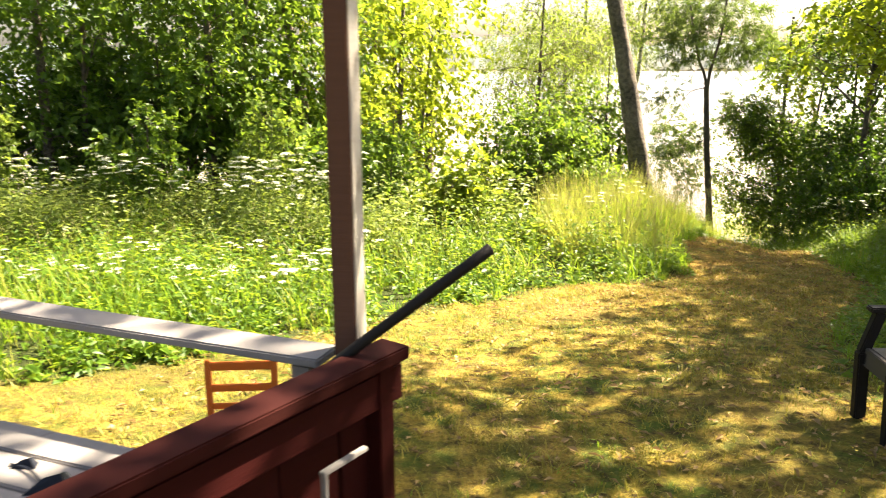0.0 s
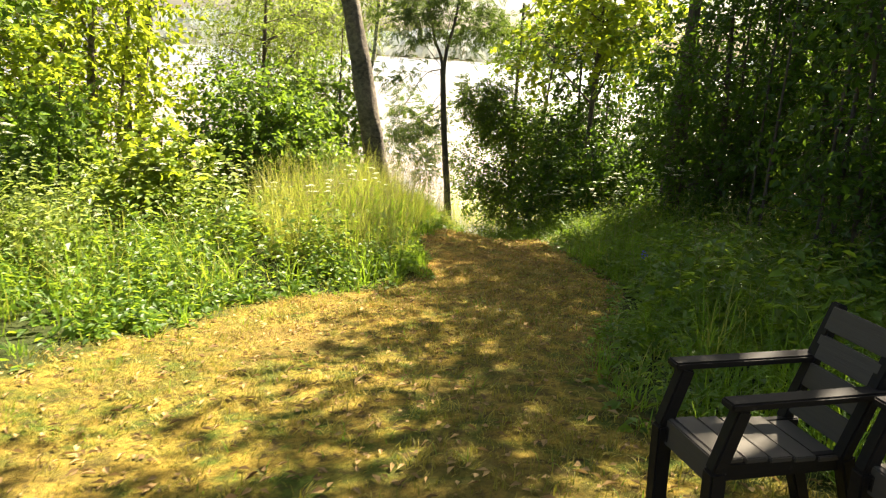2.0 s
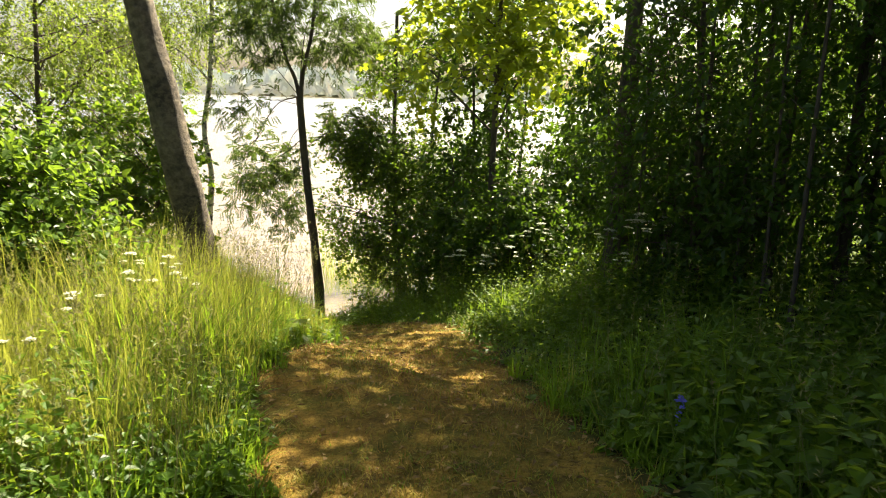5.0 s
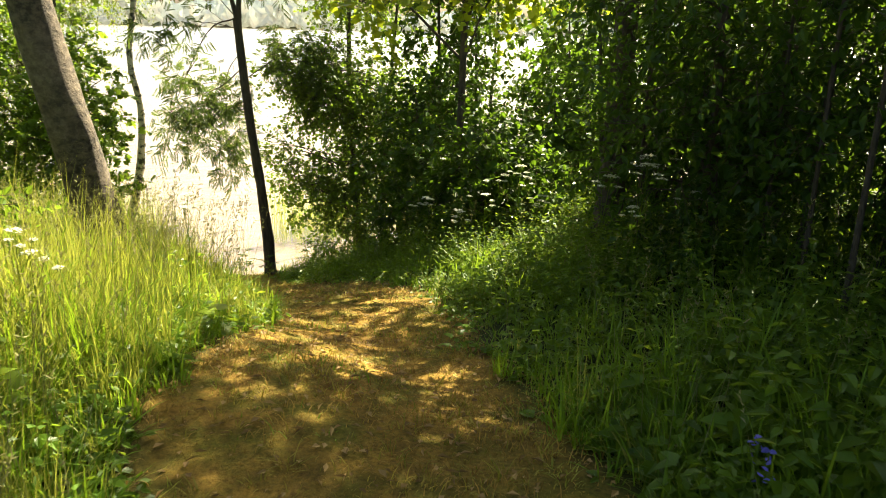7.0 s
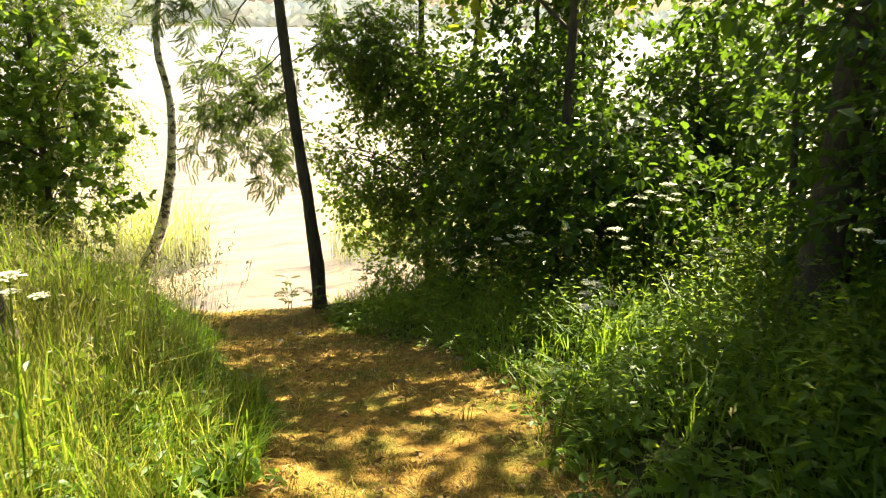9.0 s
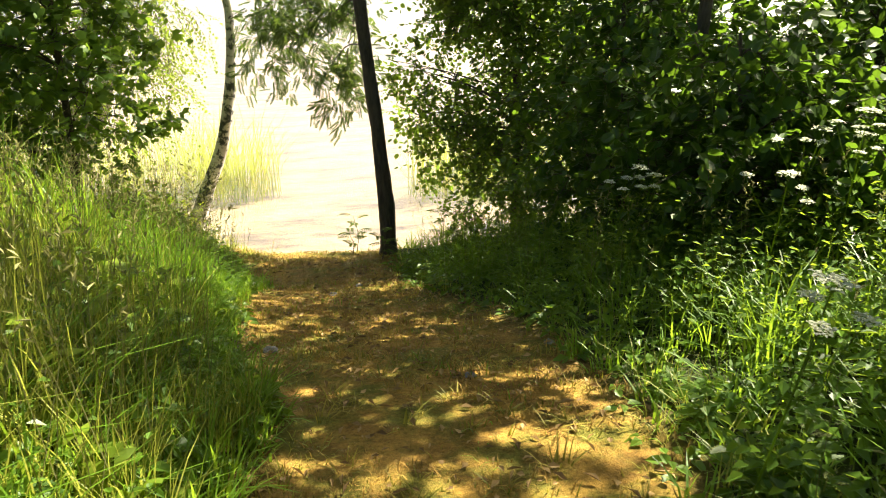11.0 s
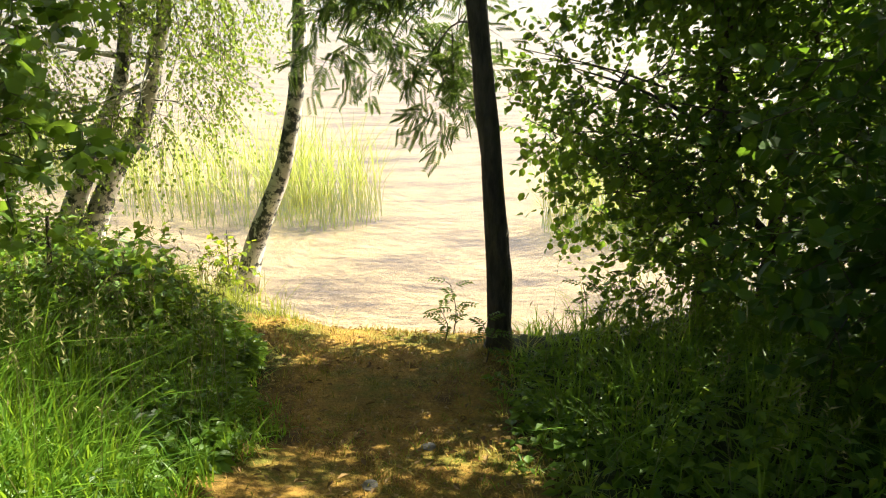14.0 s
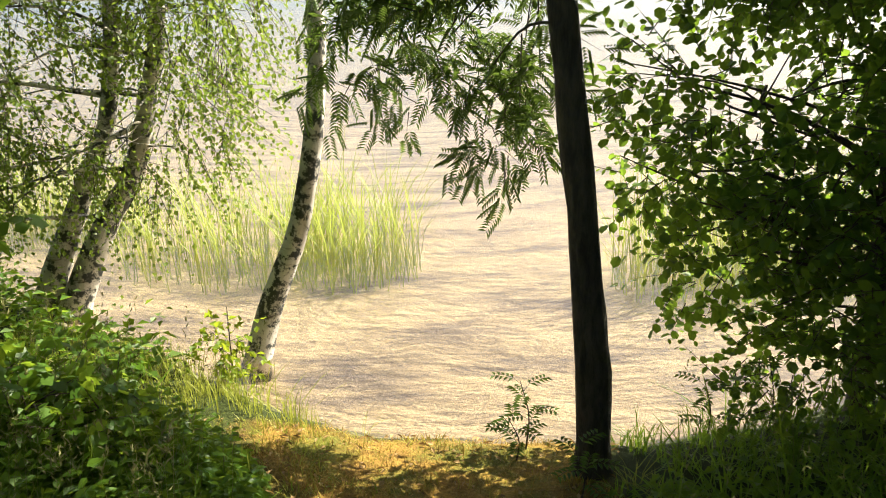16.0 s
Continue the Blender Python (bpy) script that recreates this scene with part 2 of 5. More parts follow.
def part(name, bm, mat, parent=None, label="", bevel=0.0):
    if bevel:
        bmesh.ops.bevel(bm, geom=bm.edges[:], offset=bevel, segments=2, affect="EDGES")
    me = bpy.data.meshes.new(name)
    bm.to_mesh(me)
    bm.free()
    me.materials.append(mat)
    ob = new(name, me)
    ob.parent = parent
    return tagged(ob, label)


def bar(a, b, wide, high, up=(0, 0, 1), taper=1.0):
    """A timber from a to b."""
    a, b = Vector(a), Vector(b)
    d = (b - a).normalized()
    s = d.cross(Vector(up)).normalized()
    u = s.cross(d)
    bm = bmesh.new()
    vs = []
    for p, f in ((a, 1.0), (b, taper)):
        for i, j in ((-1, -1), (1, -1), (1, 1), (-1, 1)):
            vs.append(bm.verts.new(p + s * wide / 2 * i * f + u * high / 2 * j * f))
    for q in ((0, 1, 2, 3), (7, 6, 5, 4), (0, 4, 5, 1), (1, 5, 6, 2), (2, 6, 7, 3), (3, 7, 4, 0)):
        bm.faces.new([vs[i] for i in q])
    bmesh.ops.recalc_face_normals(bm, faces=bm.faces[:])
    return bm


def tube(pts, radii, sides=8, rng=None, rough=0.0):
    pts, n = np.asarray(pts, float), len(pts)
    d = np.gradient(pts, axis=0)
    d /= np.linalg.norm(d, axis=1)[:, None] + 1e-9
    ref = np.array([0.31, 0.95, 0.05])
    s = np.cross(d, ref)
    s /= np.linalg.norm(s, axis=1)[:, None] + 1e-9
    u = np.cross(s, d)
    a = np.linspace(0, 2 * np.pi, sides, endpoint=False)
    r = np.asarray(radii, float)[:, None] * np.ones((1, sides))
    if rng is not None and rough:
        r = r * (1 + rough * rng.standard_normal(r.shape))
    v = pts[:, None] + r[..., None] * (np.cos(a)[None, :, None] * s[:, None] + np.sin(a)[None, :, None] * u[:, None])
    i, j = np.meshgrid(np.arange(n - 1), np.arange(sides), indexing="ij")
    p, q = i * sides + j, i * sides + (j + 1) % sides
    t = np.concatenate([np.stack([p, q, q + sides], -1).reshape(-1, 3), np.stack([p, q + sides, p + sides], -1).reshape(-1, 3)])
    return v.reshape(-1, 3), t


def curve_pts(pts, n):
    """A smooth line of n points through the given ones."""
    pts = np.asarray(pts, float)
    if len(pts) < 3:
        return np.stack([np.interp(np.linspace(0, 1, n), np.linspace(0, 1, len(pts)), pts[:, k]) for k in range(3)], 1)
    m = np.gradient(pts, axis=0)
    x = np.linspace(0, len(pts) - 1, n)
    i = np.minimum(x.astype(int), len(pts) - 2)
    f = (x - i)[:, None]
    h = [2 * f**3 - 3 * f**2 + 1, f**3 - 2 * f**2 + f, -2 * f**3 + 3 * f**2, f**3 - f**2]
    return h[0] * pts[i] + h[1] * m[i] + h[2] * pts[i + 1] + h[3] * m[i + 1]


def unit(v):
    return v / (np.linalg.norm(v, axis=-1, keepdims=True) + 1e-9)


def leaf_mesh(base, way, up, length, width, shape="point"):
    """Many leaves: folded pointed ones of two triangles, round and ovate ones of four, lobed ones of six."""
    n = len(base)
    way = unit(way)
    side = unit(np.cross(way, up))
    nor = np.cross(side, way)
    L, w = np.broadcast_to(length, n)[:, None], np.broadcast_to(width, n)[:, None]
    if shape == "point":
        prof = [(0, 0, 0), (0.45, 0.5, 0.12), (1, 0, -0.12), (0.45, -0.5, 0.12)]
        tri = [(0, 1, 2), (0, 2, 3)]
    elif shape == "round":
        prof = [(0, 0, 0), (0.25, 0.42, 0.08), (0.7, 0.46, 0.05), (1, 0, -0.06), (0.7, -0.46, 0.05), (0.25, -0.42, 0.08)]
        tri = [(0, 1, 2), (0, 2, 3), (0, 3, 4), (0, 4, 5)]
    elif shape == "ovate":
        prof = [(0, 0, 0), (0.28, 0.48, 0.10), (0.66, 0.33, 0.03), (1, 0, -0.16), (0.66, -0.33, 0.03), (0.28, -0.48, 0.10)]
        tri = [(0, 1, 2), (0, 2, 3), (0, 3, 4), (0, 4, 5)]
    else:
        prof = [(0, 0, 0), (0.15, 0.55, -0.03), (0.42, 0.22, 0.03), (0.72, 0.5, -0.05), (1, 0, -0.1), (0.72, -0.5, -0.05), (0.42, -0.22, 0.03), (0.15, -0.55, -0.03)]
        tri = [(0, 1, 2), (0, 2, 6), (2, 3, 4), (2, 4, 6), (4, 5, 6), (0, 6, 7)]
    v = np.stack([base + way * L * a + side * w * b + nor * L * c for a, b, c in prof], 1)
    t = (np.arange(n)[:, None, None] * len(prof) + np.array(tri)[None]).reshape(-1, 3)
    return v.reshape(-1, 3), t


def blade_mesh(rng, root, height, width, bend, segs=3, heading=None):
    """Grass blades that taper and bow over, each towards its heading."""
    n = len(root)
    a = rng.uniform(0, 2 * np.pi, n) if heading is None else heading - np.pi / 2
    side = np.stack([np.cos(a), np.sin(a), np.zeros(n)], 1)
    lean = np.stack([-np.sin(a), np.cos(a), np.zeros(n)], 1)
    h, w = np.broadcast_to(height, n)[:, None], np.broadcast_to(width, n)[:, None]
    b = np.minimum(np.broadcast_to(bend, n)[:, None] * rng.uniform(0.3, 1.6, (n, 1)), 1.1)
    steps = {1: (0, 1), 2: (0, 0.6, 1), 3: (0, 0.4, 0.75, 1)}[segs]
    rows = []
    for s in steps:
        p = root + lean * h * b * s * s
        p[:, 2:] += h * s * (1 - 0.35 * np.minimum(b, 1.2) * s)
        if s < 1:
            f = 0.5 * (1 - 0.55 * s)
            rows += [p - side * w * f, p + side * w * f]
        else:
            rows.append(p)
    tri = []
    for i in range(segs - 1):
        k = 2 * i
        tri += [(k, k + 1, k + 3), (k, k + 3, k + 2)]
    k = 2 * (segs - 1)
    tri.append((k, k + 1, k + 2))
    v = np.stack(rows, 1)
    t = (np.arange(n)[:, None, None] * len(rows) + np.array(tri)[None]).reshape(-1, 3)
    return v.reshape(-1, 3), t


def herb_mesh(rng, root, height, n_leaves, length, width, shape="point"):
    """Upright weeds: a thin stem each, with leaves all the way up."""
    n = len(root)
    h = np.broadcast_to(height, n)
    tilt = rng.normal(0, 0.16, (n, 2))
    stem = blade_mesh(rng, root, h, 0.006, 0.05, 1)
    k = np.repeat(np.arange(n), n_leaves)
    step = np.arange(n_leaves)
    s = np.tile(0.22 + 0.78 * (step // 2) / ((n_leaves - 1) // 2), n) + rng.normal(0, 0.025, n * n_leaves)
    pos = root[k].copy()
    pos[:, :2] += tilt[k] * (h[k] * s)[:, None]
    pos[:, 2] += h[k] * s
    turn = np.tile((step // 2) * 1.4 + (step % 2) * np.pi, n)
    a = rng.uniform(0, 2 * np.pi, n)[k] + turn + rng.normal(0, 0.25, len(k))
    way = np.stack([np.cos(a), np.sin(a), rng.normal(-0.18, 0.22, len(k)) + 0.5 * np.clip(s - 0.8, 0, 1)], 1)
    up = np.stack([rng.normal(0, 0.22, len(k)), rng.normal(0, 0.22, len(k)), np.ones(len(k))], 1)
    pos += way * 0.02
    z = rng.uniform(0.7, 1.2, len(k)) * (1.3 - 0.75 * np.clip(s, 0, 1)) * (0.75 + 0.5 * rng.uniform(0, 1, n))[k]
    return joined([stem, leaf_mesh(pos, way, up, length * z, width * z, shape)])


def wavy(p, f):
    """Cheap smooth noise of points, about -1 to 1."""
    x, y, z = p[:, 0] * f, p[:, 1] * f, p[:, 2] * f
    return (np.sin(1.3 * x + 2.1 * np.sin(0.7 * y + z)) + np.sin(1.7 * y + 1.9 * np.sin(0.9 * z + x)) + np.sin(1.9 * z + 1.7 * np.sin(1.1 * x + y))) / 3


# ---- ground ----
PROFILE_Y = np.array([-30, 0, 3, 5.5, 8, 9, 10.4, 11.7, 12.2, 14.6, 15.8, 16.35, 16.6, 18, 22, 40, 150]) * K
PROFILE_Z = np.array([0.4, 0.05, 0, -0.32, -0.68, -0.88, -1.16, -1.48, -1.64, -2.38, -2.62, -2.74, -2.97, -3.15, -3.5, -5.2, -12]) * K
SHORE_X = np.array([-60, -12, 0, 2, 3.4, 4.1, 4.6, 5.3, 6.2, 8, 12, 30, 80]) * K
SHORE_Y = np.array([24, 22, 20.4, 18.7, 17.5, 16.95, 16.65, 16.45, 16.25, 16.6, 17, 20, 24]) * K
WATER_Z = -2.86 * K
_ty = np.linspace(-30, 150, 3601)
_tz = np.interp(_ty, PROFILE_Y, PROFILE_Z)
_k = np.exp(-np.linspace(-2.5, 2.5, 25)**2)
_tz[12:-12] = np.convolve(_tz, _k / _k.sum(), "valid")

# edges of the mown grass, from the lake back to the house
LEFT = np.array([(3.9, 16.5), (4.3, 15.6), (4.35, 14.3), (4.15, 13.3), (4.1, 12.2), (4.1, 10.8), (3.9, 10.1), (3.1, 8.9), (2.7, 8.2), (2.4, 7.0), (1.0, 6.35), (0.4, 5.8), (-0.3, 5.1), (-1.36, 4.0), (-2.2, 3.4), (-6, 2.8), (-16, 2.2)])
RIGHT = np.array([(5.9, 16.3), (5.65, 15.2), (5.5, 14.4), (5.5, 13.5), (5.65, 12.8), (5.5, 11.7), (5.3, 10.4), (5.05, 9.6), (4.65, 8.9), (4.2, 7.6), (3.8, 6.4), (3.25, 5.6), (2.3, 4.15), (2.1, 3.6), (2.5, 2.8), (2.7, 1.0), (3.5, -4), (9, -14)])
LAWN = np.concatenate([LEFT, [(-16, -14)], RIGHT[::-1]]) * K


def inside(p, poly):
    x, y = p[:, 0], p[:, 1]
    hit = np.zeros(len(p), bool)
    for (x1, y1), (x2, y2) in zip(poly, np.roll(poly, -1, 0)):
        if y1 != y2:
            hit ^= ((y1 > y) != (y2 > y)) & (x < (x2 - x1) * (y - y1) / (y2 - y1) + x1)
    return hit


def lawn_distance(p):
    """Metres to the edge of the mown grass, positive outside."""
    best = np.full(len(p), 1e9)
    for a, b in zip(LAWN, np.roll(LAWN, -1, 0)):
        ab = b - a
        t = np.clip(((p - a) @ ab) / (ab @ ab), 0, 1)
        best = np.minimum(best, np.hypot(*(p - a - t[:, None] * ab).T))
    return np.where(inside(p, LAWN), -best, best)


def smooth_step(a, b, x):
    t = np.clip((x - a) / (b - a), 0, 1)
    return t * t * (3 - 2 * t)


def height(x, y):
    x, y = np.asarray(x, float), np.asarray(y, float)
    shift = (np.interp(x, SHORE_X, SHORE_Y) - 16.5 * K) * smooth_step(9 * K, 16 * K, y)
    z = np.interp(y - shift, _ty, _tz)
    bank = 0.30 * smooth_step(4.3 * K, 3.2 * K, x) * smooth_step(6.5 * K, 9 * K, y) * smooth_step(15 * K, 12.5 * K, y)
    right = 0.22 * smooth_step(5.2 * K, 7.5 * K, x) * smooth_step(4 * K, 7 * K, y) * smooth_step(16 * K, 13 * K, y)
    bumps = 0.025 * np.sin(1.9 * x + 1.3 * np.sin(1.1 * y)) * np.sin(1.6 * y + 0.7 * x) + 0.010 * np.sin(7.1 * x + 2 * np.sin(3.3 * y)) * np.sin(6.3 * y)
    far = smooth_step(380, 460, y) * 14
    return z + bank + right + bumps * smooth_step(60, 30, np.abs(y)) + far


def on_ground(p, dz=0.0):
    return np.stack([p[:, 0], p[:, 1], height(p[:, 0], p[:, 1]) + dz], 1)


def make_ground():
    gx = np.concatenate([np.linspace(-900, -60, 12), np.linspace(-50, -11, 26), np.arange(-10, 12, 0.17), np.linspace(12.5, 55, 26), np.linspace(70, 900, 12)])
    gy = np.concatenate([np.linspace(-900, -40, 10), np.linspace(-30, -2.5, 18), np.arange(-2, 22, 0.17), np.linspace(22.5, 60, 26), np.linspace(75, 900, 40)])
    x, y = np.meshgrid(gx, gy, indexing="ij")
    x, y = x.ravel(), y.ravel()
    v = np.stack([x, y, height(x, y)], 1)
    i, j = np.meshgrid(np.arange(len(gx) - 1), np.arange(len(gy) - 1), indexing="ij")
    p = i * len(gy) + j
    q = p + len(gy)
    t = np.concatenate([np.stack([p, q, q + 1], -1).reshape(-1, 3), np.stack([p, q + 1, p + 1], -1).reshape(-1, 3)])
    ob = mesh_part("ground", (v, t), M_GROUND, None, "mown ochre grass track and dark soil sloping to a lake", True)
    d = lawn_distance(v[:, :2]) + 0.10 * wavy(v * 1.0, 3.0)
    for name, val in (("mown", 1 - smooth_step(-0.12, 0.15, d)),
                      ("trod", smooth_step(4.0 * K, 10.0 * K, y + 1.2 * wavy(v, 0.8))),
                      ("bed", smooth_step(WATER_Z + 0.02, WATER_Z - 0.10, v[:, 2] + 0.03 * wavy(v, 4.0)))):
        at = ob.data.attributes.new(name, "FLOAT", "POINT")
        at.data.foreach_set("value", val.astype(np.float32))
    tagged(ob, category="ground", kind="structure")


make_ground()
bm = bmesh.new()
bmesh.ops.create_grid(bm, x_segments=2, y_segments=2, size=600, matrix=Matrix.Translation((0, 610, WATER_Z)))
tagged(part("water", bm, M_WATER, None, "clear shallow lake water bright with sky light"), category="lake", kind="structure")


def far_shore():
    rng = np.random.default_rng(5)
    n = 9000
    x = rng.uniform(-420, 520, n)
    y = rng.uniform(405, 470, n)
    top = 6 + 5 * (0.5 + 0.5 * np.sin(x * 0.013 + 1.0)) + 3 * np.sin(x * 0.05)
    base = np.stack([x, y, WATER_Z + rng.uniform(0, 1, n) * top], 1)
    a = rng.uniform(0, 6.28, n)
    way = np.stack([np.cos(a), 0.3 * np.sin(a), rng.uniform(0.3, 1.2, n)], 1)
    ob = mesh_part("far_wood", leaf_mesh(base, way, np.tile([0.1, -1, 0.2], (n, 1)), rng.uniform(4, 9, n), rng.uniform(3, 6, n), "round"), M_FAR_HAZED, None, "green woods on the far shore of the lake, paled by painted haze")
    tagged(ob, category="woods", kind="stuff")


far_shore()

# ---- trees ----
TRUNK_SIDES = 10


def twig_cloud(rng, blobs, n_twigs, per_twig, twig_len, droop, gap=0.0, gap_size=1.4):
    """Twigs scattered through the crown's masses with ragged gaps. Returns twig starts, ways, lengths, and the leaves' places and ways."""
    blobs = np.asarray(blobs, float)
    wt = blobs[:, 3] * blobs[:, 4] * blobs[:, 5]
    wt = wt ** 0.8
    n = int(n_twigs * 1.8)
    k = rng.choice(len(blobs), n, p=wt / wt.sum())
    d = unit(rng.standard_normal((n, 3)))
    r = rng.uniform(0, 1, n) ** 0.5
    r *= 1 + 0.30 * wavy(d * 2.3 + blobs[k, :3], 1.6)
    p = blobs[k, :3] + d * r[:, None] * blobs[k, 3:6]
    keep = wavy(p, gap_size) > gap - 0.55
    p, d = p[keep][:n_twigs], d[keep][:n_twigs]
    way = unit(d + 0.7 * rng.standard_normal(p.shape) + np.array([0, 0, -droop]))
    ln = twig_len * rng.uniform(0.5, 1.4, len(p))
    s = np.tile(np.linspace(0.1, 1.0, per_twig), len(p))
    i = np.repeat(np.arange(len(p)), per_twig)
    pos = p[i] + way[i] * (ln[i] * s)[:, None]
    pos[:, 2] -= 0.25 * droop * ln[i] * s * s
    sideways = unit(np.cross(way[i], rng.standard_normal((len(i), 3))))
    lw = unit(0.55 * way[i] + sideways + np.array([0, 0, -0.25 - 0.3 * droop]))
    return p, way, ln, pos, lw


def twig_mesh(p, way, ln, r=0.004):
    n = len(p)
    s = unit(np.cross(way, np.array([0.3, 0.2, 1.0])))
    u = np.cross(s, way)
    q = p + way * ln[:, None]
    v = np.stack([p + s * r, p - s * r * 0.5 + u * r * 0.87, p - s * r * 0.5 - u * r * 0.87, q], 1)
    t = (np.arange(n)[:, None, None] * 4 + np.array([(0, 1, 3), (1, 2, 3), (2, 0, 3)])[None]).reshape(-1, 3)
    return v.reshape(-1, 3), t


def tree(name, label, category, stems, blobs, bark, leaf, twigs=900, per_twig=12, leaf_len=0.07, leaf_wide=0.045, shape="point",
         twig_len=0.5, droop=0.3, gap=0.0, seed=1, limbs=3, sides=TRUNK_SIDES, group="", gap_size=1.4, rise=0.65, limb=1.0):
    """A tree or bush. stems: lines in plan units (x, y, height over the stem's foot is absolute z), with foot and top radius in metres; blobs: crown masses in plan units."""
    rng, spread = np.random.default_rng(seed), np.random.default_rng(seed + 5000)
    root = new(name)
    foot = np.array(stems[0][0][0], float) * K
    foot[2] = float(height(foot[0], foot[1]))
    root.location = foot
    wood, tips = [], []
    for pts, r0, r1 in stems:
        pts = np.array(pts, float) * K
        pts[0, 2] = float(height(pts[0, 0], pts[0, 1])) - 0.08
        line = curve_pts(pts, 22)
        s = np.linspace(0, 1, 22)
        rad = r0 + (r1 - r0) * s + 0.45 * r0 * np.exp(-s * 22)
        wood.append(tube(line, rad, sides, rng, 0.05))
        tips.append((line, rad))
    for b in blobs:
        c, r = np.array(b[:3]) * K, np.array(b[3:6]) * K
        for _ in range(limbs):
            line, rad = tips[rng.integers(len(tips))]
            goal = c + unit(rng.standard_normal(3)) * r * rng.uniform(0.4, 0.85)
            flat = np.hypot(line[:, 0] - goal[0], line[:, 1] - goal[1])
            slope = (0.5 if rise < 0 and c[2] > 0.3 else rise) + 0.3 * spread.standard_normal()
            d = np.abs(line[:, 2] - (goal[2] - slope * flat)) + 0.3 * flat
            d[:4] += 5
            i = int(np.argmin(d))
            a = line[i]
            mid = (a + goal) / 2 + np.array([0, 0, 0.12 * np.linalg.norm(goal - a)]) + 0.07 * np.linalg.norm(goal - a) * rng.standard_normal(3)
            r0 = min(rad[i] * 0.45, 0.007 + 0.011 * np.linalg.norm(goal - a)) * limb
            wood.append(tube(curve_pts([a, mid, goal], 9), np.linspace(r0, 0.004, 9), 6, rng, 0.05))
            for _ in range(2):
                f = rng.uniform(0.35, 0.9)
                m0 = a + (goal - a) * f + np.array([0, 0, 0.12 * np.linalg.norm(goal - a)]) * 4 * f * (1 - f)
                e = c + unit(rng.standard_normal(3)) * r * rng.uniform(0.5, 1.0)
                wood.append(tube(curve_pts([m0, (m0 + e) / 2 + 0.08 * rng.standard_normal(3), e], 6), np.linspace(r0 * 0.45, 0.003, 6), 4))
    v, t = joined(wood)
    mesh_part("trunk", (v - foot, t), bark, root, "", True)
    bl = [[*(np.array(b[:3]) * K), *(np.array(b[3:6]) * K)] for b in blobs]
    p, way, ln, pos, lw = twig_cloud(rng, bl, twigs, per_twig, twig_len, droop, gap, gap_size)
    ok = p[:, 2] > height(p[:, 0], p[:, 1]) + 0.1
    ok2 = np.repeat(ok, per_twig)
    p, way, ln, pos, lw = p[ok], way[ok], ln[ok], pos[ok2], lw[ok2]
    tv, tt = twig_mesh(p, way, ln)
    mesh_part("twig", (tv - foot, tt), M_TWIG, root)["kind"] = "stuff"
    if shape == "pinnate":
        m, pairs = len(pos), 7
        i = np.repeat(np.arange(m), pairs * 2)
        s = np.tile(np.repeat(np.linspace(0.25, 0.95, pairs), 2), m)
        sg = np.tile([1.0, -1.0], m * pairs)
        up = unit(np.stack([rng.normal(0, 0.5, m), rng.normal(0, 0.5, m), np.ones(m)], 1))
        side = unit(np.cross(lw, up))
        base = pos[i] + lw[i] * (leaf_len * s)[:, None]
        base[:, 2] -= 0.18 * leaf_len * s * s
        data = leaf_mesh(base, side[i] * sg[:, None] + 0.55 * lw[i] + np.array([0, 0, -0.2]), up[i], leaf_len * 0.38, leaf_wide * 0.75)
    else:
        up = np.stack([rng.normal(0, 0.6, len(pos)), rng.normal(0, 0.6, len(pos)), np.ones(len(pos))], 1)
        z = rng.uniform(0.6, 1.3, len(pos))
        data = leaf_mesh(pos, lw, up, leaf_len * z, leaf_wide * z, shape)
    mesh_part("crown", (data[0] - foot, data[1]), leaf, root)
    return tagged(root, label, category, group)


def straight(x, y, dx, dy, top, r0, r1):
    g = float(height(x * K, y * K)) / K
    return ([(x, y, g), (x + dx * 0.5, y + dy * 0.5, (g + top) * 0.5), (x + dx, y + dy, top)], r0, r1)


# the leaning grey trunk at the bank
tree("alder_tree", "tall leaning tree with thick grey bark in meadow grass", "tree",
     [([(3.02, 10.9, -1.2), (2.86, 10.9, 0.0), (2.62, 10.9, 1.2), (2.40, 10.9, 2.2), (1.7, 10.8, 5.0), (1.0, 10.7, 9.5)], 0.182, 0.07)],
     [(1.6, 10.8, 6.6, 2.3, 2.2, 1.4), (0.6, 10.6, 9.0, 2.4, 2.4, 2.2), (2.8, 11.5, 7.2, 1.8, 1.8, 1.3)],
     M_BARK, M_LEAF, 900, 11, 0.10, 0.08, "point", 0.6, 0.3, 0.15, 11, 5, 16)
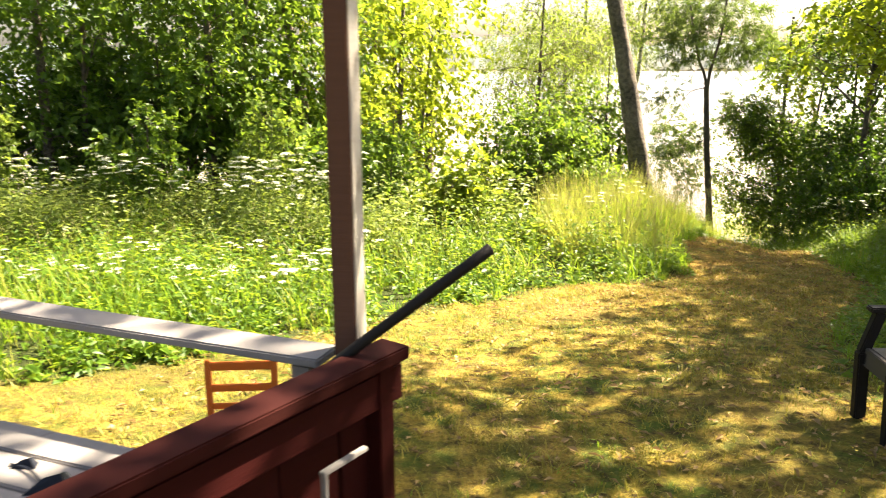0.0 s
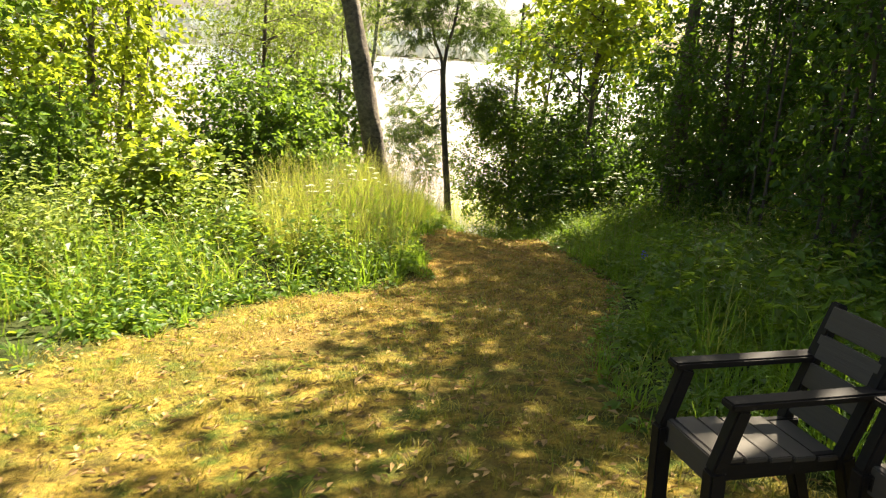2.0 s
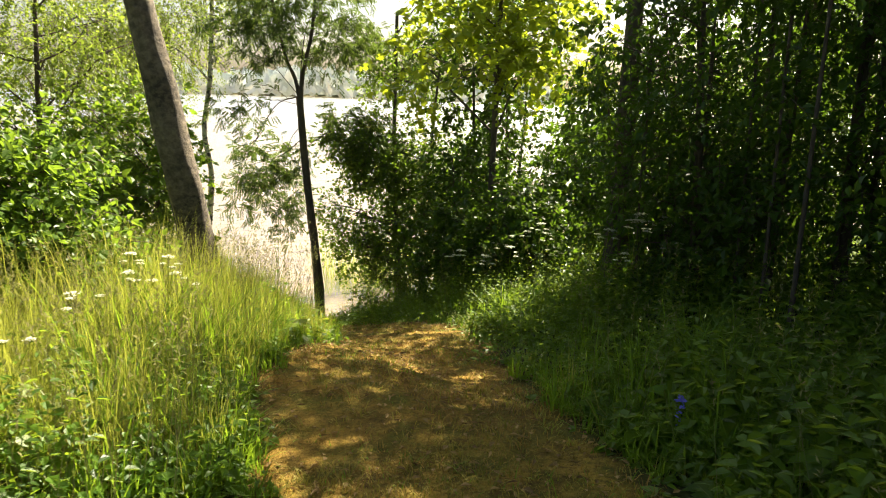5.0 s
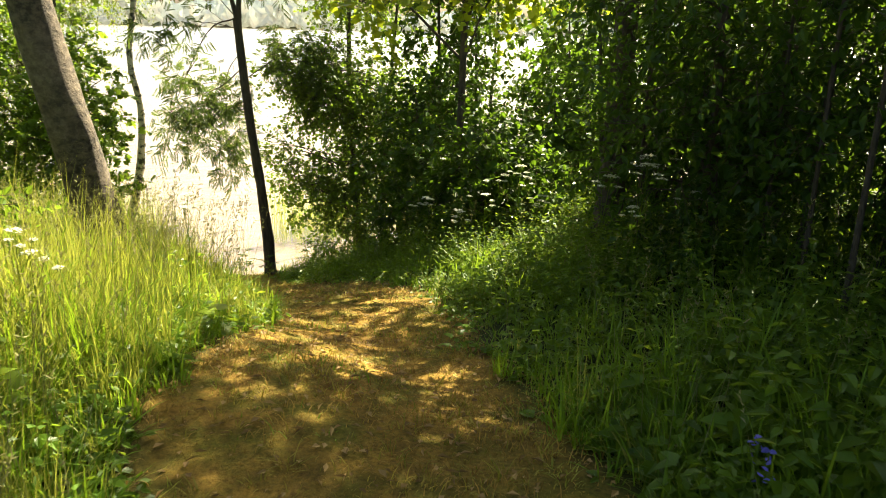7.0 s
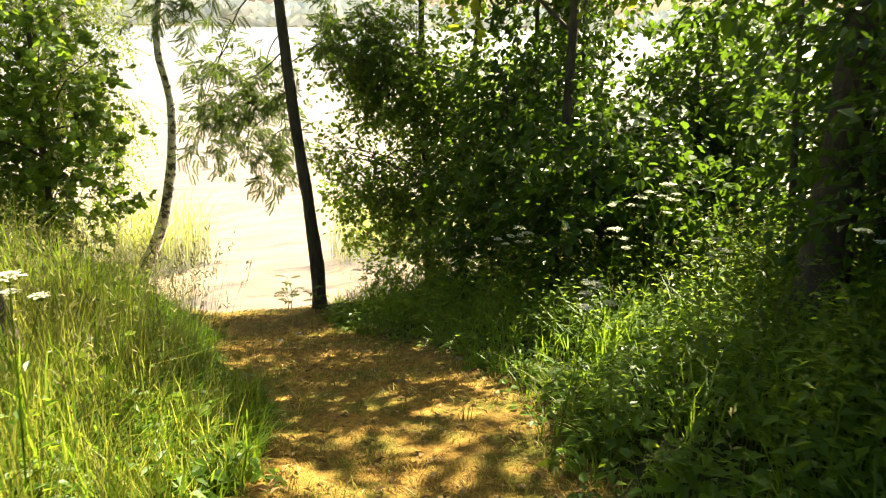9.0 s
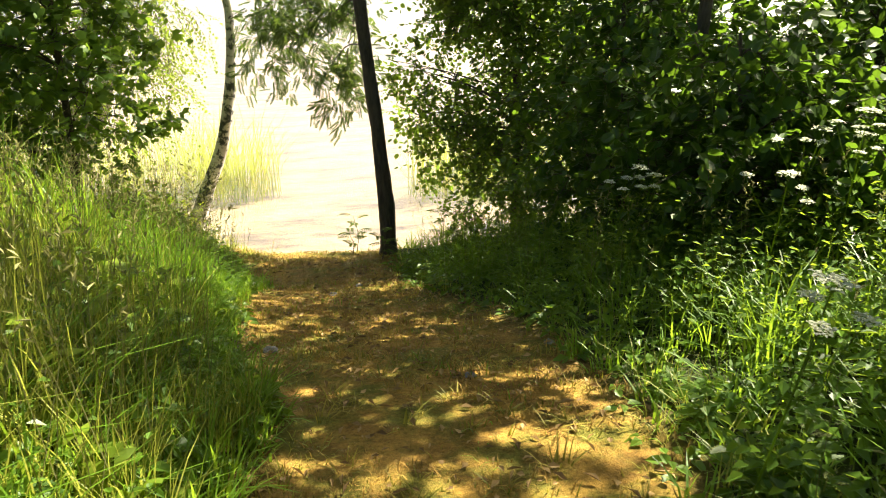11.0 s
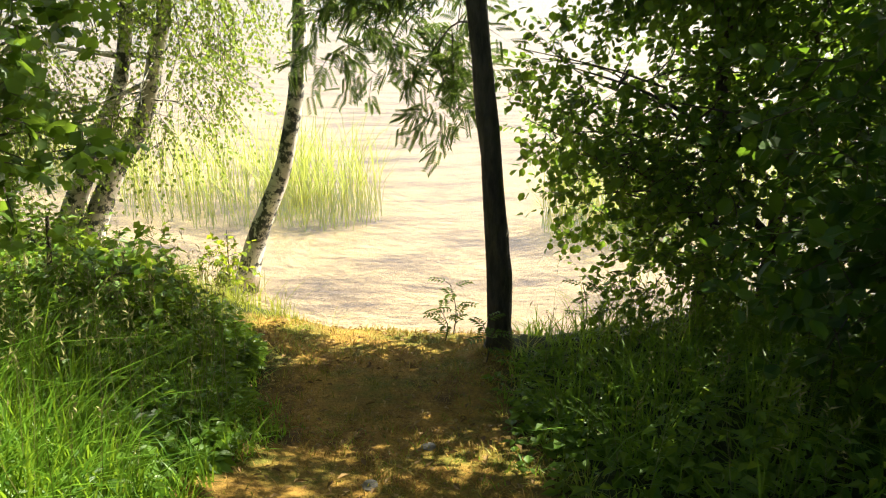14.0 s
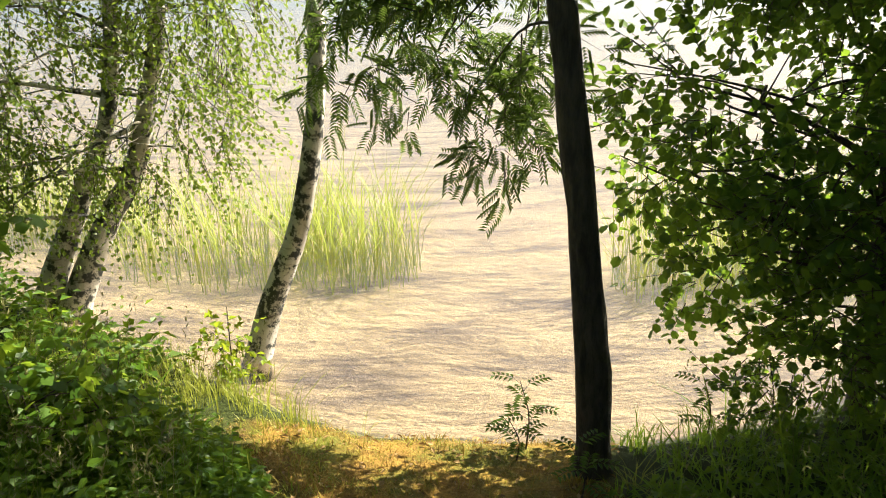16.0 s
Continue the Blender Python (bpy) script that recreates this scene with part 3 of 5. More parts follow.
# rowan by the water
tree("rowan_tree", "dark slender rowan with feathery leaves at the shore", "tree",
     [([(5.76, 15.8, -2.7), (5.76, 15.8, -2.2), (5.70, 15.8, -1.6), (5.60, 15.8, -0.8), (5.50, 15.8, 0.1), (5.42, 15.8, 1.0)], 0.088, 0.06),
      ([(5.76, 15.8, -2.7), (5.60, 15.8, -0.8), (5.42, 15.8, 1.0), (5.2, 15.8, 1.6), (4.9, 15.6, 2.6)], 0.05, 0.02),
      ([(5.76, 15.8, -2.7), (5.60, 15.8, -0.8), (5.45, 15.8, 1.0), (5.66, 15.85, 2.1), (5.8, 16.0, 3.6)], 0.05, 0.02)],
     [(4.8, 15.9, 1.9, 0.85, 0.7, 0.5), (6.2, 16.0, 1.9, 0.85, 0.7, 0.5), (5.4, 15.9, 2.7, 1.1, 0.8, 0.5), (4.55, 15.9, 0.9, 0.5, 0.5, 0.4), (6.4, 16.1, 0.5, 0.5, 0.5, 0.4),
      (4.75, 16.7, -0.55, 0.28, 0.3, 0.40), (5.1, 16.7, -0.7, 0.30, 0.3, 0.36), (5.42, 16.6, -1.0, 0.26, 0.3, 0.42), (5.6, 16.6, -0.7, 0.28, 0.3, 0.40), (4.95, 16.3, 0.0, 0.5, 0.4, 0.4), (5.5, 16.3, -0.1, 0.45, 0.4, 0.35), (5.2, 16.4, -0.45, 0.4, 0.4, 0.25)],
     M_BARK_DARK, M_LEAF_ROWAN, 900, 5, 0.15, 0.018, "pinnate", 0.24, 0.12, 0.05, 12, 1, rise=-0.7, gap_size=2.4, limb=0.5)
# slender curved birch over the water
tree("birch_tree", "slender white birch curving up from the waterside", "tree",
     [([(3.80, 17.65, -2.9), (3.98, 17.7, -2.5), (4.20, 17.7, -2.0), (4.33, 17.7, -1.55), (4.43, 17.7, -1.0), (4.46, 17.7, -0.3), (4.36, 17.7, 0.4), (4.5, 17.7, 1.4), (4.6, 17.7, 4.0)], 0.10, 0.035)],
     [(4.4, 17.7, 3.2, 1.1, 1.0, 1.0), (4.0, 17.6, 2.2, 0.8, 0.7, 0.7), (5.0, 17.8, 2.6, 0.8, 0.7, 0.6)],
     M_BIRCH, M_LEAF_BIRCH, 500, 12, 0.05, 0.036, "point", 0.5, 0.9, 0.1, 13, 3)
# pair of leaning birches
tree("birch_tree", "two leaning birch stems with peeling bark and drooping twigs", "tree",
     [([(1.90, 18.8, -2.9), (2.18, 18.8, -2.37), (2.46, 18.8, -1.81), (2.75, 18.8, -1.2), (2.95, 18.7, 0.0), (3.0, 18.6, 2.5)], 0.125, 0.04),
      ([(2.12, 18.75, -3.0), (2.56, 18.8, -2.15), (2.87, 18.8, -1.69), (3.08, 18.8, -1.04), (3.22, 18.8, -0.5), (3.35, 18.7, 1.0), (3.4, 18.6, 3.2)], 0.12, 0.04)],
     [(2.2, 18.2, -0.8, 0.9, 0.8, 0.9), (3.2, 18.5, -1.1, 0.75, 0.6, 0.85), (3.0, 18.6, 0.4, 1.0, 0.9, 0.9), (3.7, 18.6, -0.2, 0.7, 0.6, 0.9), (2.4, 18.6, 1.8, 1.5, 1.3, 1.0), (3.6, 18.6, 2.0, 1.3, 1.1, 1.0), (1.4, 18.4, -1.6, 0.7, 0.6, 0.7), (2.75, 18.3, -1.45, 0.55, 0.4, 0.4), (1.7, 18.2, -1.2, 0.8, 0.6, 0.8)],
     M_BIRCH, M_LEAF_BIRCH, 3500, 12, 0.045, 0.036, "point", 0.5, 1.0, -0.05, 14, 3, rise=-0.1)
# young birch, thin and light
tree("birch_sapling", "thin young birch with sparse light leaves", "tree",
     [straight(1.75, 14.7, 0.2, 0, 4.6, 0.05, 0.012)],
     [(1.8, 14.7, 0.2, 0.7, 0.6, 0.7), (1.9, 14.7, 1.3, 0.85, 0.7, 0.8), (1.9, 14.7, 2.6, 0.8, 0.7, 0.9), (1.0, 14.8, 0.9, 0.6, 0.5, 0.6), (2.6, 14.8, 1.6, 0.6, 0.5, 0.6)],
     M_TWIG, M_LEAF_BIRCH, 620, 12, 0.06, 0.04, "point", 0.45, 0.6, 0.1, 15, 4)
# rounded bush in the weeds
tree("bush", "rounded leafy bush with sunlit top", "bush",
     [straight(1.3, 10.0, 0.1, 0, 0.9, 0.03, 0.01), straight(1.4, 10.1, 0.4, 0.1, 0.6, 0.025, 0.01), straight(1.1, 10.1, -0.4, 0.1, 0.5, 0.025, 0.01)],
     [(1.3, 10.0, -0.15, 0.80, 0.7, 0.75), (1.75, 10.0, -0.25, 0.6, 0.6, 0.6), (0.75, 10.0, -0.35, 0.65, 0.55, 0.6), (1.2, 10.0, 0.55, 0.55, 0.5, 0.5), (1.7, 10.1, 0.4, 0.35, 0.4, 0.4)],
     M_TWIG, M_LEAF, 1600, 10, 0.07, 0.05, "ovate", 0.32, 0.15, 0.0, 16, 3)
# maple behind the track
tree("maple_tree", "young maple with sunlit yellow-green leaves", "tree",
     [straight(7.4, 13.3, 0.05, 0, 5.4, 0.06, 0.02)],
     [(7.4, 13.3, 2.4, 1.2, 1.0, 0.9), (7.2, 13.3, 3.8, 1.3, 1.1, 0.9), (6.6, 13.2, 1.6, 0.9, 0.8, 0.6), (8.4, 13.4, 1.8, 0.9, 0.8, 0.7)],
     M_BARK_DARK, M_LEAF_MAPLE, 560, 8, 0.12, 0.12, "lobed", 0.5, 0.3, 0.25, 17, 4)
# round-leaved tree hanging over the shore
tree("hazel_tree", "broad hazel with round leaves hanging over the shore", "tree",
     [([(7.40, 16.2, -2.6), (7.35, 16.2, -1.5), (7.25, 16.2, 0.0), (7.2, 16.1, 2.4)], 0.07, 0.03), ([(7.7, 15.9, -2.6), (7.7, 15.9, -1.0), (7.9, 15.8, 1.8)], 0.06, 0.02)],
     # mass at (7.9, 15.3) is added out of view to shade the track
     [(6.6, 16.2, -1.75, 0.42, 0.4, 0.3), (6.5, 16.2, -0.85, 0.6, 0.5, 0.42), (7.0, 15.9, 0.1, 0.9, 0.8, 0.6), (6.5, 16.1, 0.3, 0.6, 0.5, 0.4), (7.5, 15.8, -1.6, 0.8, 0.8, 0.7), (7.6, 16.3, 1.5, 1.0, 0.8, 0.6), (7.9, 15.3, 2.2, 0.7, 0.5, 0.5),
      (7.9, 15.6, -0.6, 0.9, 0.9, 0.8), (7.0, 16.0, -2.2, 0.5, 0.5, 0.35), (6.35, 16.3, -1.3, 0.4, 0.4, 0.3), (7.1, 16.0, -1.2, 0.7, 0.6, 0.5), (7.2, 16.1, -0.3, 0.8, 0.6, 0.5), (6.7, 16.2, -0.2, 0.5, 0.4, 0.35)],
     M_BARK_DARK, M_LEAF, 3500, 9, 0.060, 0.050, "round", 0.34, 0.25, -0.12, 18, 3, 10, "", 2.0, rise=0.3)
# bushes 2 and 5 rise out of view to shade the track
for x, y, h, s in ((7.3, 13.8, 2.2, 1), (8.0, 14.6, 5.6, 2), (8.9, 13.0, 2.0, 4), (8.9, 15.0, 5.5, 5), (7.2, 12.3, 1.4, 6), (10.1, 14.2, 2.8, 7), (9.3, 16.6, 3.2, 8), (9.5, 13.5, 3.0, 9)):
    g = float(height(x * K, y * K)) / K
    # leaf colour darker than the hazel tree's, to carry shade
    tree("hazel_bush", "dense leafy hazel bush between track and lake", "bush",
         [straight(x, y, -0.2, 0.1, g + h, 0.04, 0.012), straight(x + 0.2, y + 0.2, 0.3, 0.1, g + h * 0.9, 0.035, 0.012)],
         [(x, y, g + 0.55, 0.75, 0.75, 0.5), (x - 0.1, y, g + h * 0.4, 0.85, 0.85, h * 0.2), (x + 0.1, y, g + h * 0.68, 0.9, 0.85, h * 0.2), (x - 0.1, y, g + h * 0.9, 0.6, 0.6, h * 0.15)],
         M_BARK_DARK, M_LEAF_SHADED, 520, 10, 0.085, 0.065, "round", 0.38, 0.2, -0.05, 100 + s, 3, 8, "hazel bushes")
# lobed young maple on the bank
tree("maple_sapling", "young maple with large dark green lobed leaves", "tree",
     [straight(3.1, 14.6, 0.05, 0, 1.6, 0.035, 0.012)],
     [(3.2, 14.6, -0.85, 0.50, 0.45, 0.30), (3.2, 14.6, -0.40, 0.55, 0.5, 0.32), (3.25, 14.6, 0.1, 0.55, 0.5, 0.4), (3.1, 14.6, 0.7, 0.5, 0.5, 0.4), (2.6, 14.6, -0.2, 0.55, 0.5, 0.5), (2.4, 14.8, 0.6, 0.6, 0.6, 0.5), (2.5, 14.7, -0.8, 0.6, 0.5, 0.4)],
     M_TWIG, M_LEAF, 620, 8, 0.080, 0.075, "lobed", 0.30, 0.2, -0.05, 19, 3)
# dark old trunk in the thicket
tree("old_tree", "thick dark trunk of an old tree in the thicket", "tree",
     [([(7.0, 10.2, -1.0), (7.0, 10.2, 1.0), (7.1, 10.3, 3.0), (7.3, 10.4, 5.2)], 0.14, 0.04)],
     [(7.2, 10.3, 4.8, 0.8, 0.8, 0.5), (7.4, 10.5, 5.7, 0.9, 0.9, 0.6)],
     M_BARK_DARK, M_LEAF_SHADED, 170, 9, 0.10, 0.07, "point", 0.45, 0.3, 0.1, 24, 4, 14)
tree("oak_bush", "low dark oak bush at the waterside", "bush",
     [straight(3.05, 15.5, 0.1, 0, -1.5, 0.025, 0.01)],
     [(3.35, 15.45, -1.95, 0.42, 0.4, 0.2), (2.9, 15.4, -2.05, 0.5, 0.45, 0.25), (3.0, 15.2, -2.2, 0.6, 0.5, 0.25)],
     M_TWIG, M_HERB, 420, 9, 0.09, 0.06, "lobed", 0.22, 0.15, -0.2, 20, 3)

# trees of the right-hand thicket, shade put into their leaf colour; some bare below
# the three at y below 3.5 are added out of view to shade the lawn
thicket = [(8.0, 10.5, 2.7, 1), (8.4, 9.6, 4.0, 2), (7.0, 9.1, 3.0, 3), (7.9, 7.4, 4.4, 4), (7.3, 7.9, 4.2, 5), (5.8, 5.2, 3.3, 6), (7.0, 5.6, 4.2, 7), (9.8, 11.2, 2.4, 8), (5.3, 2.7, 2.4, 9), (9.8, 8.2, 4.6, 10), (8.4, 5.4, 4.6, 22), (10.4, 10.6, 2.8, 23), (11.4, 9.4, 4.6, 27), (10.6, 6.8, 4.8, 28), (12.0, 11.8, 4.2, 29), (6.3, 3.4, 4.0, 25), (5.0, 1.4, 3.2, 26)]
for x, y, h, s in thicket:
    g = float(height(x * K, y * K)) / K
    rr = random.Random(s)
    bare = s in (4, 10)
    stems = [straight(x, y, rr.uniform(-0.4, 0.2), rr.uniform(-0.3, 0.3), g + h, 0.06, 0.02), straight(x + 0.35, y + 0.3, rr.uniform(-0.2, 0.6), 0.2, g + h * 0.9, 0.045, 0.015), straight(x - 0.3, y + 0.45, rr.uniform(-0.4, 0.3), 0.1, g + h * 0.8, 0.035, 0.015)]
    masses = [(x, y + 0.1, g + h * 0.45, 1.1, 1.05, h * 0.22), (x - 0.2, y, g + h * 0.75, 1.1, 1.05, h * 0.2), (x, y, g + h * 0.98, 0.7, 0.7, h * 0.13), (x - 0.1, y, g + 0.8, 0.95, 0.95, 0.6)]
    if bare:
        stems += [straight(x + rr.uniform(-0.8, 0.8), y + rr.uniform(-0.6, 0.6), rr.uniform(-0.15, 0.15), 0.0, g + h, 0.022, 0.01) for _ in range(4)]
        masses = [(x - 0.1, y, g + 0.45, 0.8, 0.8, 0.3), (x, y + 0.1, g + h * 0.62, 1.0, 1.0, h * 0.16), (x - 0.2, y, g + h * 0.85, 1.1, 1.05, h * 0.17)]
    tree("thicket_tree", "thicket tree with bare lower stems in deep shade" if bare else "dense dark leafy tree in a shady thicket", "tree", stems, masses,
         M_BARK_DARK, M_LEAF_SHADED, 560 if bare else 850 if y > 8.5 else 1300, 10, 0.085, 0.055, "point", 0.42, 0.25, 0.1 if bare else -0.1, 30 + s, 3, 8, "thicket", 1.1)
# thin bare stems standing in the dark of the thicket
for x, y, h, s in ((6.3, 7.6, 5.0, 1), (5.5, 5.9, 5.4, 2), (6.8, 8.5, 4.6, 3), (5.95, 6.5, 5.2, 4), (7.5, 8.9, 4.8, 5), (6.5, 8.0, 5.0, 6), (6.2, 6.1, 5.0, 7), (6.9, 6.7, 5.2, 8), (7.2, 7.9, 5.0, 9), (6.0, 5.6, 4.8, 10), (7.5, 6.3, 5.0, 11), (8.3, 8.3, 5.0, 12)):
    g = float(height(x * K, y * K)) / K
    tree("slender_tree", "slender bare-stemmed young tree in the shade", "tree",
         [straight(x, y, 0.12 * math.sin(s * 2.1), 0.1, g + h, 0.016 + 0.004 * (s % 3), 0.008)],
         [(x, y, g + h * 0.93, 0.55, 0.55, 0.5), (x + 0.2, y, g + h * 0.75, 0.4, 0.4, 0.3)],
         M_BARK_DARK, M_LEAF_SHADED, 110, 9, 0.085, 0.06, "point", 0.4, 0.2, 0.0, 160 + s, 2, 8, "slender trees")
# tall open-crowned trees, added with crowns out of view to dapple the lawn
aspens = [(6.6, 4.6, [(4.6, 5.0, 6.0), (5.2, 4.1, 6.2), (4.3, 3.4, 6.0), (3.3, 3.6, 5.8)]), (7.6, 6.4, [(4.9, 5.5, 6.0), (7.5, 6.5, 6.4), (6.3, 6.8, 5.8)]), (8.8, 8.2, [(7.0, 7.6, 6.0), (7.9, 7.2, 6.4), (8.0, 8.8, 5.8), (8.0, 9.4, 6.4)]),
          (10.0, 10.4, [(8.8, 9.8, 5.4), (9.6, 9.2, 6.0), (8.7, 11.2, 5.6), (8.3, 10.3, 6.2), (9.5, 12.3, 5.4)]), (6.0, 1.6, [(4.2, 2.2, 6.0), (5.2, 2.6, 6.6), (4.0, 0.8, 6.2)])]
for n, (x, y, tops) in enumerate(aspens):
    cx, cy, cz = tops[0]
    tree("shade_aspen", "tall aspen added to shade the lawn, its airy crown out of view", "tree",
         [([(x, y, 0), (x - 0.1, y, 2.6), ((x + cx) / 2, (y + cy) / 2, 5.0), (cx, cy, cz + 1.2)], 0.13, 0.03)],
         [(a, b, c, 1.2, 1.2, 0.7) for a, b, c in tops],
         M_BARK, M_LEAF, (150, 200, 170, 250, 160)[n] * len(tops), 9, 0.10, 0.085, "point", 0.45, 0.3, 0.08, 141 + n, 4, 10, "aspens", 1.5)

# saplings and shrubs in the meadow
for x, y, h, s in ((-0.7, 9.3, 1.5, 1), (-2.3, 9.8, 1.7, 2), (0.2, 8.9, 1.0, 3), (-3.6, 9.0, 1.6, 4), (-1.3, 11.6, 2.3, 6), (-5.2, 8.4, 1.6, 8)):
    g = float(height(x * K, y * K)) / K
    tree("meadow_sapling", "young sapling with bright leaves standing in the meadow", "bush",
         [straight(x, y, 0.1, 0, g + h, 0.02, 0.006), straight(x + 0.1, y, -0.25, 0.1, g + h * 0.8, 0.014, 0.005)],
         [(x, y, g + h * 0.55, 0.42, 0.4, h * 0.25), (x + 0.1, y, g + h * 0.85, 0.35, 0.33, h * 0.2), (x - 0.25, y, g + h * 0.5, 0.35, 0.3, h * 0.2)],
         M_TWIG, (M_LEAF_MAPLE, M_LEAF, M_LEAF_BIRCH)[s % 3], 150, 9, 0.09, 0.07, ("lobed", "point", "point")[s % 3], 0.25, 0.1, -0.2, 200 + s, 2, 6, "saplings")

# leafy wood behind the meadow; its shaded trees have the darker leaf colour
meadow_trees = [(-2.15, 13.0, 6.5, 1, (-0.9, 0)), (-3.6, 11.6, 5.5, 2, (0.2, 0)), (-5.8, 11.0, 6.5, 3, (0.1, 0.2)), (-4.7, 14.0, 7.5, 4, (0.3, 0)), (-1.6, 16.8, 6.5, 5, (0.2, 0)), (-8.2, 9.5, 7.0, 6, (0.2, 0)), (-9.5, 13, 8.0, 7, (0, 0)), (-0.9, 14.2, 4.0, 8, (0.2, 0)), (-7, 16, 8.0, 9, (0, 0)), (-11, 7, 7.0, 10, (0, 0))]
for x, y, h, s, (dx, dy) in meadow_trees:
    g = float(height(x * K, y * K)) / K
    tree("meadow_tree", "leafy deciduous tree at the edge of a meadow", "tree",
         [straight(x, y, dx, dy, g + h, 0.13 if s == 1 else 0.09, 0.03), straight(x + 0.3, y + 0.4, dx * 0.5 + 0.3, dy, g + h * 0.8, 0.05, 0.02)],
         ([] if s == 1 else [(x - 0.3, y, g + 1.1, 1.3, 1.2, 0.9)]) + [(x + dx * 0.4, y, g + h * 0.42, 1.5, 1.4, h * 0.15), (x + dx * 0.6, y, g + h * 0.64, 1.6, 1.5, h * 0.15), (x + dx, y, g + h * 0.86, 1.4, 1.3, h * 0.15)],
         M_BARK, M_LEAF_MAPLE if s in (5, 8) else M_LEAF_SHADED if s in (4, 7, 9, 10) else M_LEAF, 660, 10, 0.135, 0.095, "point", 0.55, 0.25, 0.16, 60 + s, 4, 10, "meadow trees")
tree("shore_tree", "three dark straight trunks by the far bank", "tree",
     [([(-0.42, 20.2, -2.6), (-0.35, 20.2, 0.1), (-0.13, 20.2, 1.6), (0.1, 20.2, 6.0)], 0.16, 0.06), ([(-0.7, 20.2, -2.6), (-0.65, 20.2, 0.1), (-0.6, 20.2, 1.6), (-0.5, 20.2, 6.0)], 0.13, 0.05), ([(-1.3, 20.0, -2.6), (-1.3, 20, 1.6), (-1.4, 20, 6.0)], 0.12, 0.05)],
     [(-0.6, 20.2, 4.6, 2.0, 1.5, 1.4), (-1.8, 20, 3.2, 1.2, 1.2, 1.2), (0.6, 20.2, 5.6, 1.4, 1.3, 1.2)], M_BARK_DARK, M_LEAF, 800, 10, 0.12, 0.085, "point", 0.55, 0.4, 0.05, 81, 4)

# low bushes under the meadow trees, three with shade in the leaf colour
for x, y, h, s in ((-2.9, 12.4, 2.0, 1), (-4.3, 11.4, 2.6, 2), (-5.6, 12.2, 2.8, 3), (-7.2, 11.2, 2.6, 4), (-3.4, 14.6, 3.2, 5), (-6.4, 13.8, 3.4, 6), (-8.8, 11.6, 3.0, 7), (-1.9, 11.0, 1.5, 8)):
    g = float(height(x * K, y * K)) / K
    tree("meadow_bush", "dense leafy bush in the shade of meadow trees", "bush",
         [straight(x, y, 0.1, 0, g + h, 0.03, 0.01), straight(x + 0.2, y + 0.1, 0.4, 0.1, g + h * 0.8, 0.025, 0.01)],
         [(x, y, g + h * 0.35, 1.0, 0.9, h * 0.32), (x + 0.4, y, g + h * 0.62, 0.8, 0.7, h * 0.25), (x - 0.4, y, g + h * 0.68, 0.75, 0.7, h * 0.25)],
         M_TWIG, M_LEAF if s in (1, 2, 4, 7, 8) else M_LEAF_SHADED, 480, 10, 0.13, 0.09, "point", 0.4, 0.2, 0.0, 260 + s, 3, 6, "meadow bushes")

# ---- meadow, weeds and grass ----


def scatter(rng, n, x0, x1, y0, y1, near=0.0, far=50.0, dry=True):
    p = np.stack([rng.uniform(x0, x1, n), rng.uniform(y0, y1, n)], 1) * K
    d = lawn_distance(p) + 0.10 * wavy(np.stack([p[:, 0], p[:, 1], p[:, 0] * 0], 1), 3.0)
    ok = (d > near) & (d < far)
    if dry:
        ok &= height(p[:, 0], p[:, 1]) > WATER_Z + 0.06
    return p[ok], d[ok]


def stuff(name, data, mat, label, category):
    tagged(mesh_part(name, data, mat, None, label), category=category, kind="stuff")


def flat_noise(p, f, layer=0.0):
    return wavy(np.stack([p[:, 0], p[:, 1], p[:, 0] * 0 + layer], 1), f)


def tall_grass(name, rng, n, box, h0, h1, mat, label, width=0.007, bend=0.35, near=0.0, far=50.0, rise=0.5, per=14, low=0.3):
    """Grass in tufts: the blades of one tuft fan out from a common foot."""
    c, d = scatter(rng, n // per, *box, near, far)
    h = rng.uniform(h0, h1, len(c)) * (low + (1 - low) * smooth_step(0.0, 1.5 * rise, d)) * (0.85 + 0.3 * flat_noise(c, 1.1))
    i = np.repeat(np.arange(len(c)), per)
    a = rng.uniform(0, 2 * np.pi, len(i))
    r = (0.03 + 0.13 * h[i]) * np.sqrt(rng.uniform(0, 1, len(i)))
    p = c[i] + np.stack([r * np.cos(a), r * np.sin(a)], 1)
    lean = a + rng.normal(0, 0.7, len(i))
    stuff(name, blade_mesh(rng, on_ground(p, -0.02), h[i] * rng.uniform(0.5, 1.15, len(i)), width * rng.uniform(0.6, 1.4, len(i)), bend * rng.uniform(0.4, 1.5, len(i)), 3, lean), mat, label, "grass")


def weeds(name, rng, n, box, h0, h1, k, ln, wd, mat, label, shape="ovate", near=0.05, far=50.0, rise=0.5, low=0.35):
    """Leafy weeds in drifts with thinner ground between."""
    p, d = scatter(rng, int(n * 1.35), *box, near, far)
    ok = flat_noise(p, 1.5, len(name)) + rng.normal(0, 0.4, len(p)) > -0.3
    p, d = p[ok], d[ok]
    h = rng.uniform(h0, h1, len(p)) * (low + (1 - low) * smooth_step(0.0, 1.4 * rise, d)) * (0.85 + 0.3 * flat_noise(p, 0.9))
    stuff(name, herb_mesh(rng, on_ground(p, -0.02), h, k, ln, wd, shape), mat, label, "weeds")


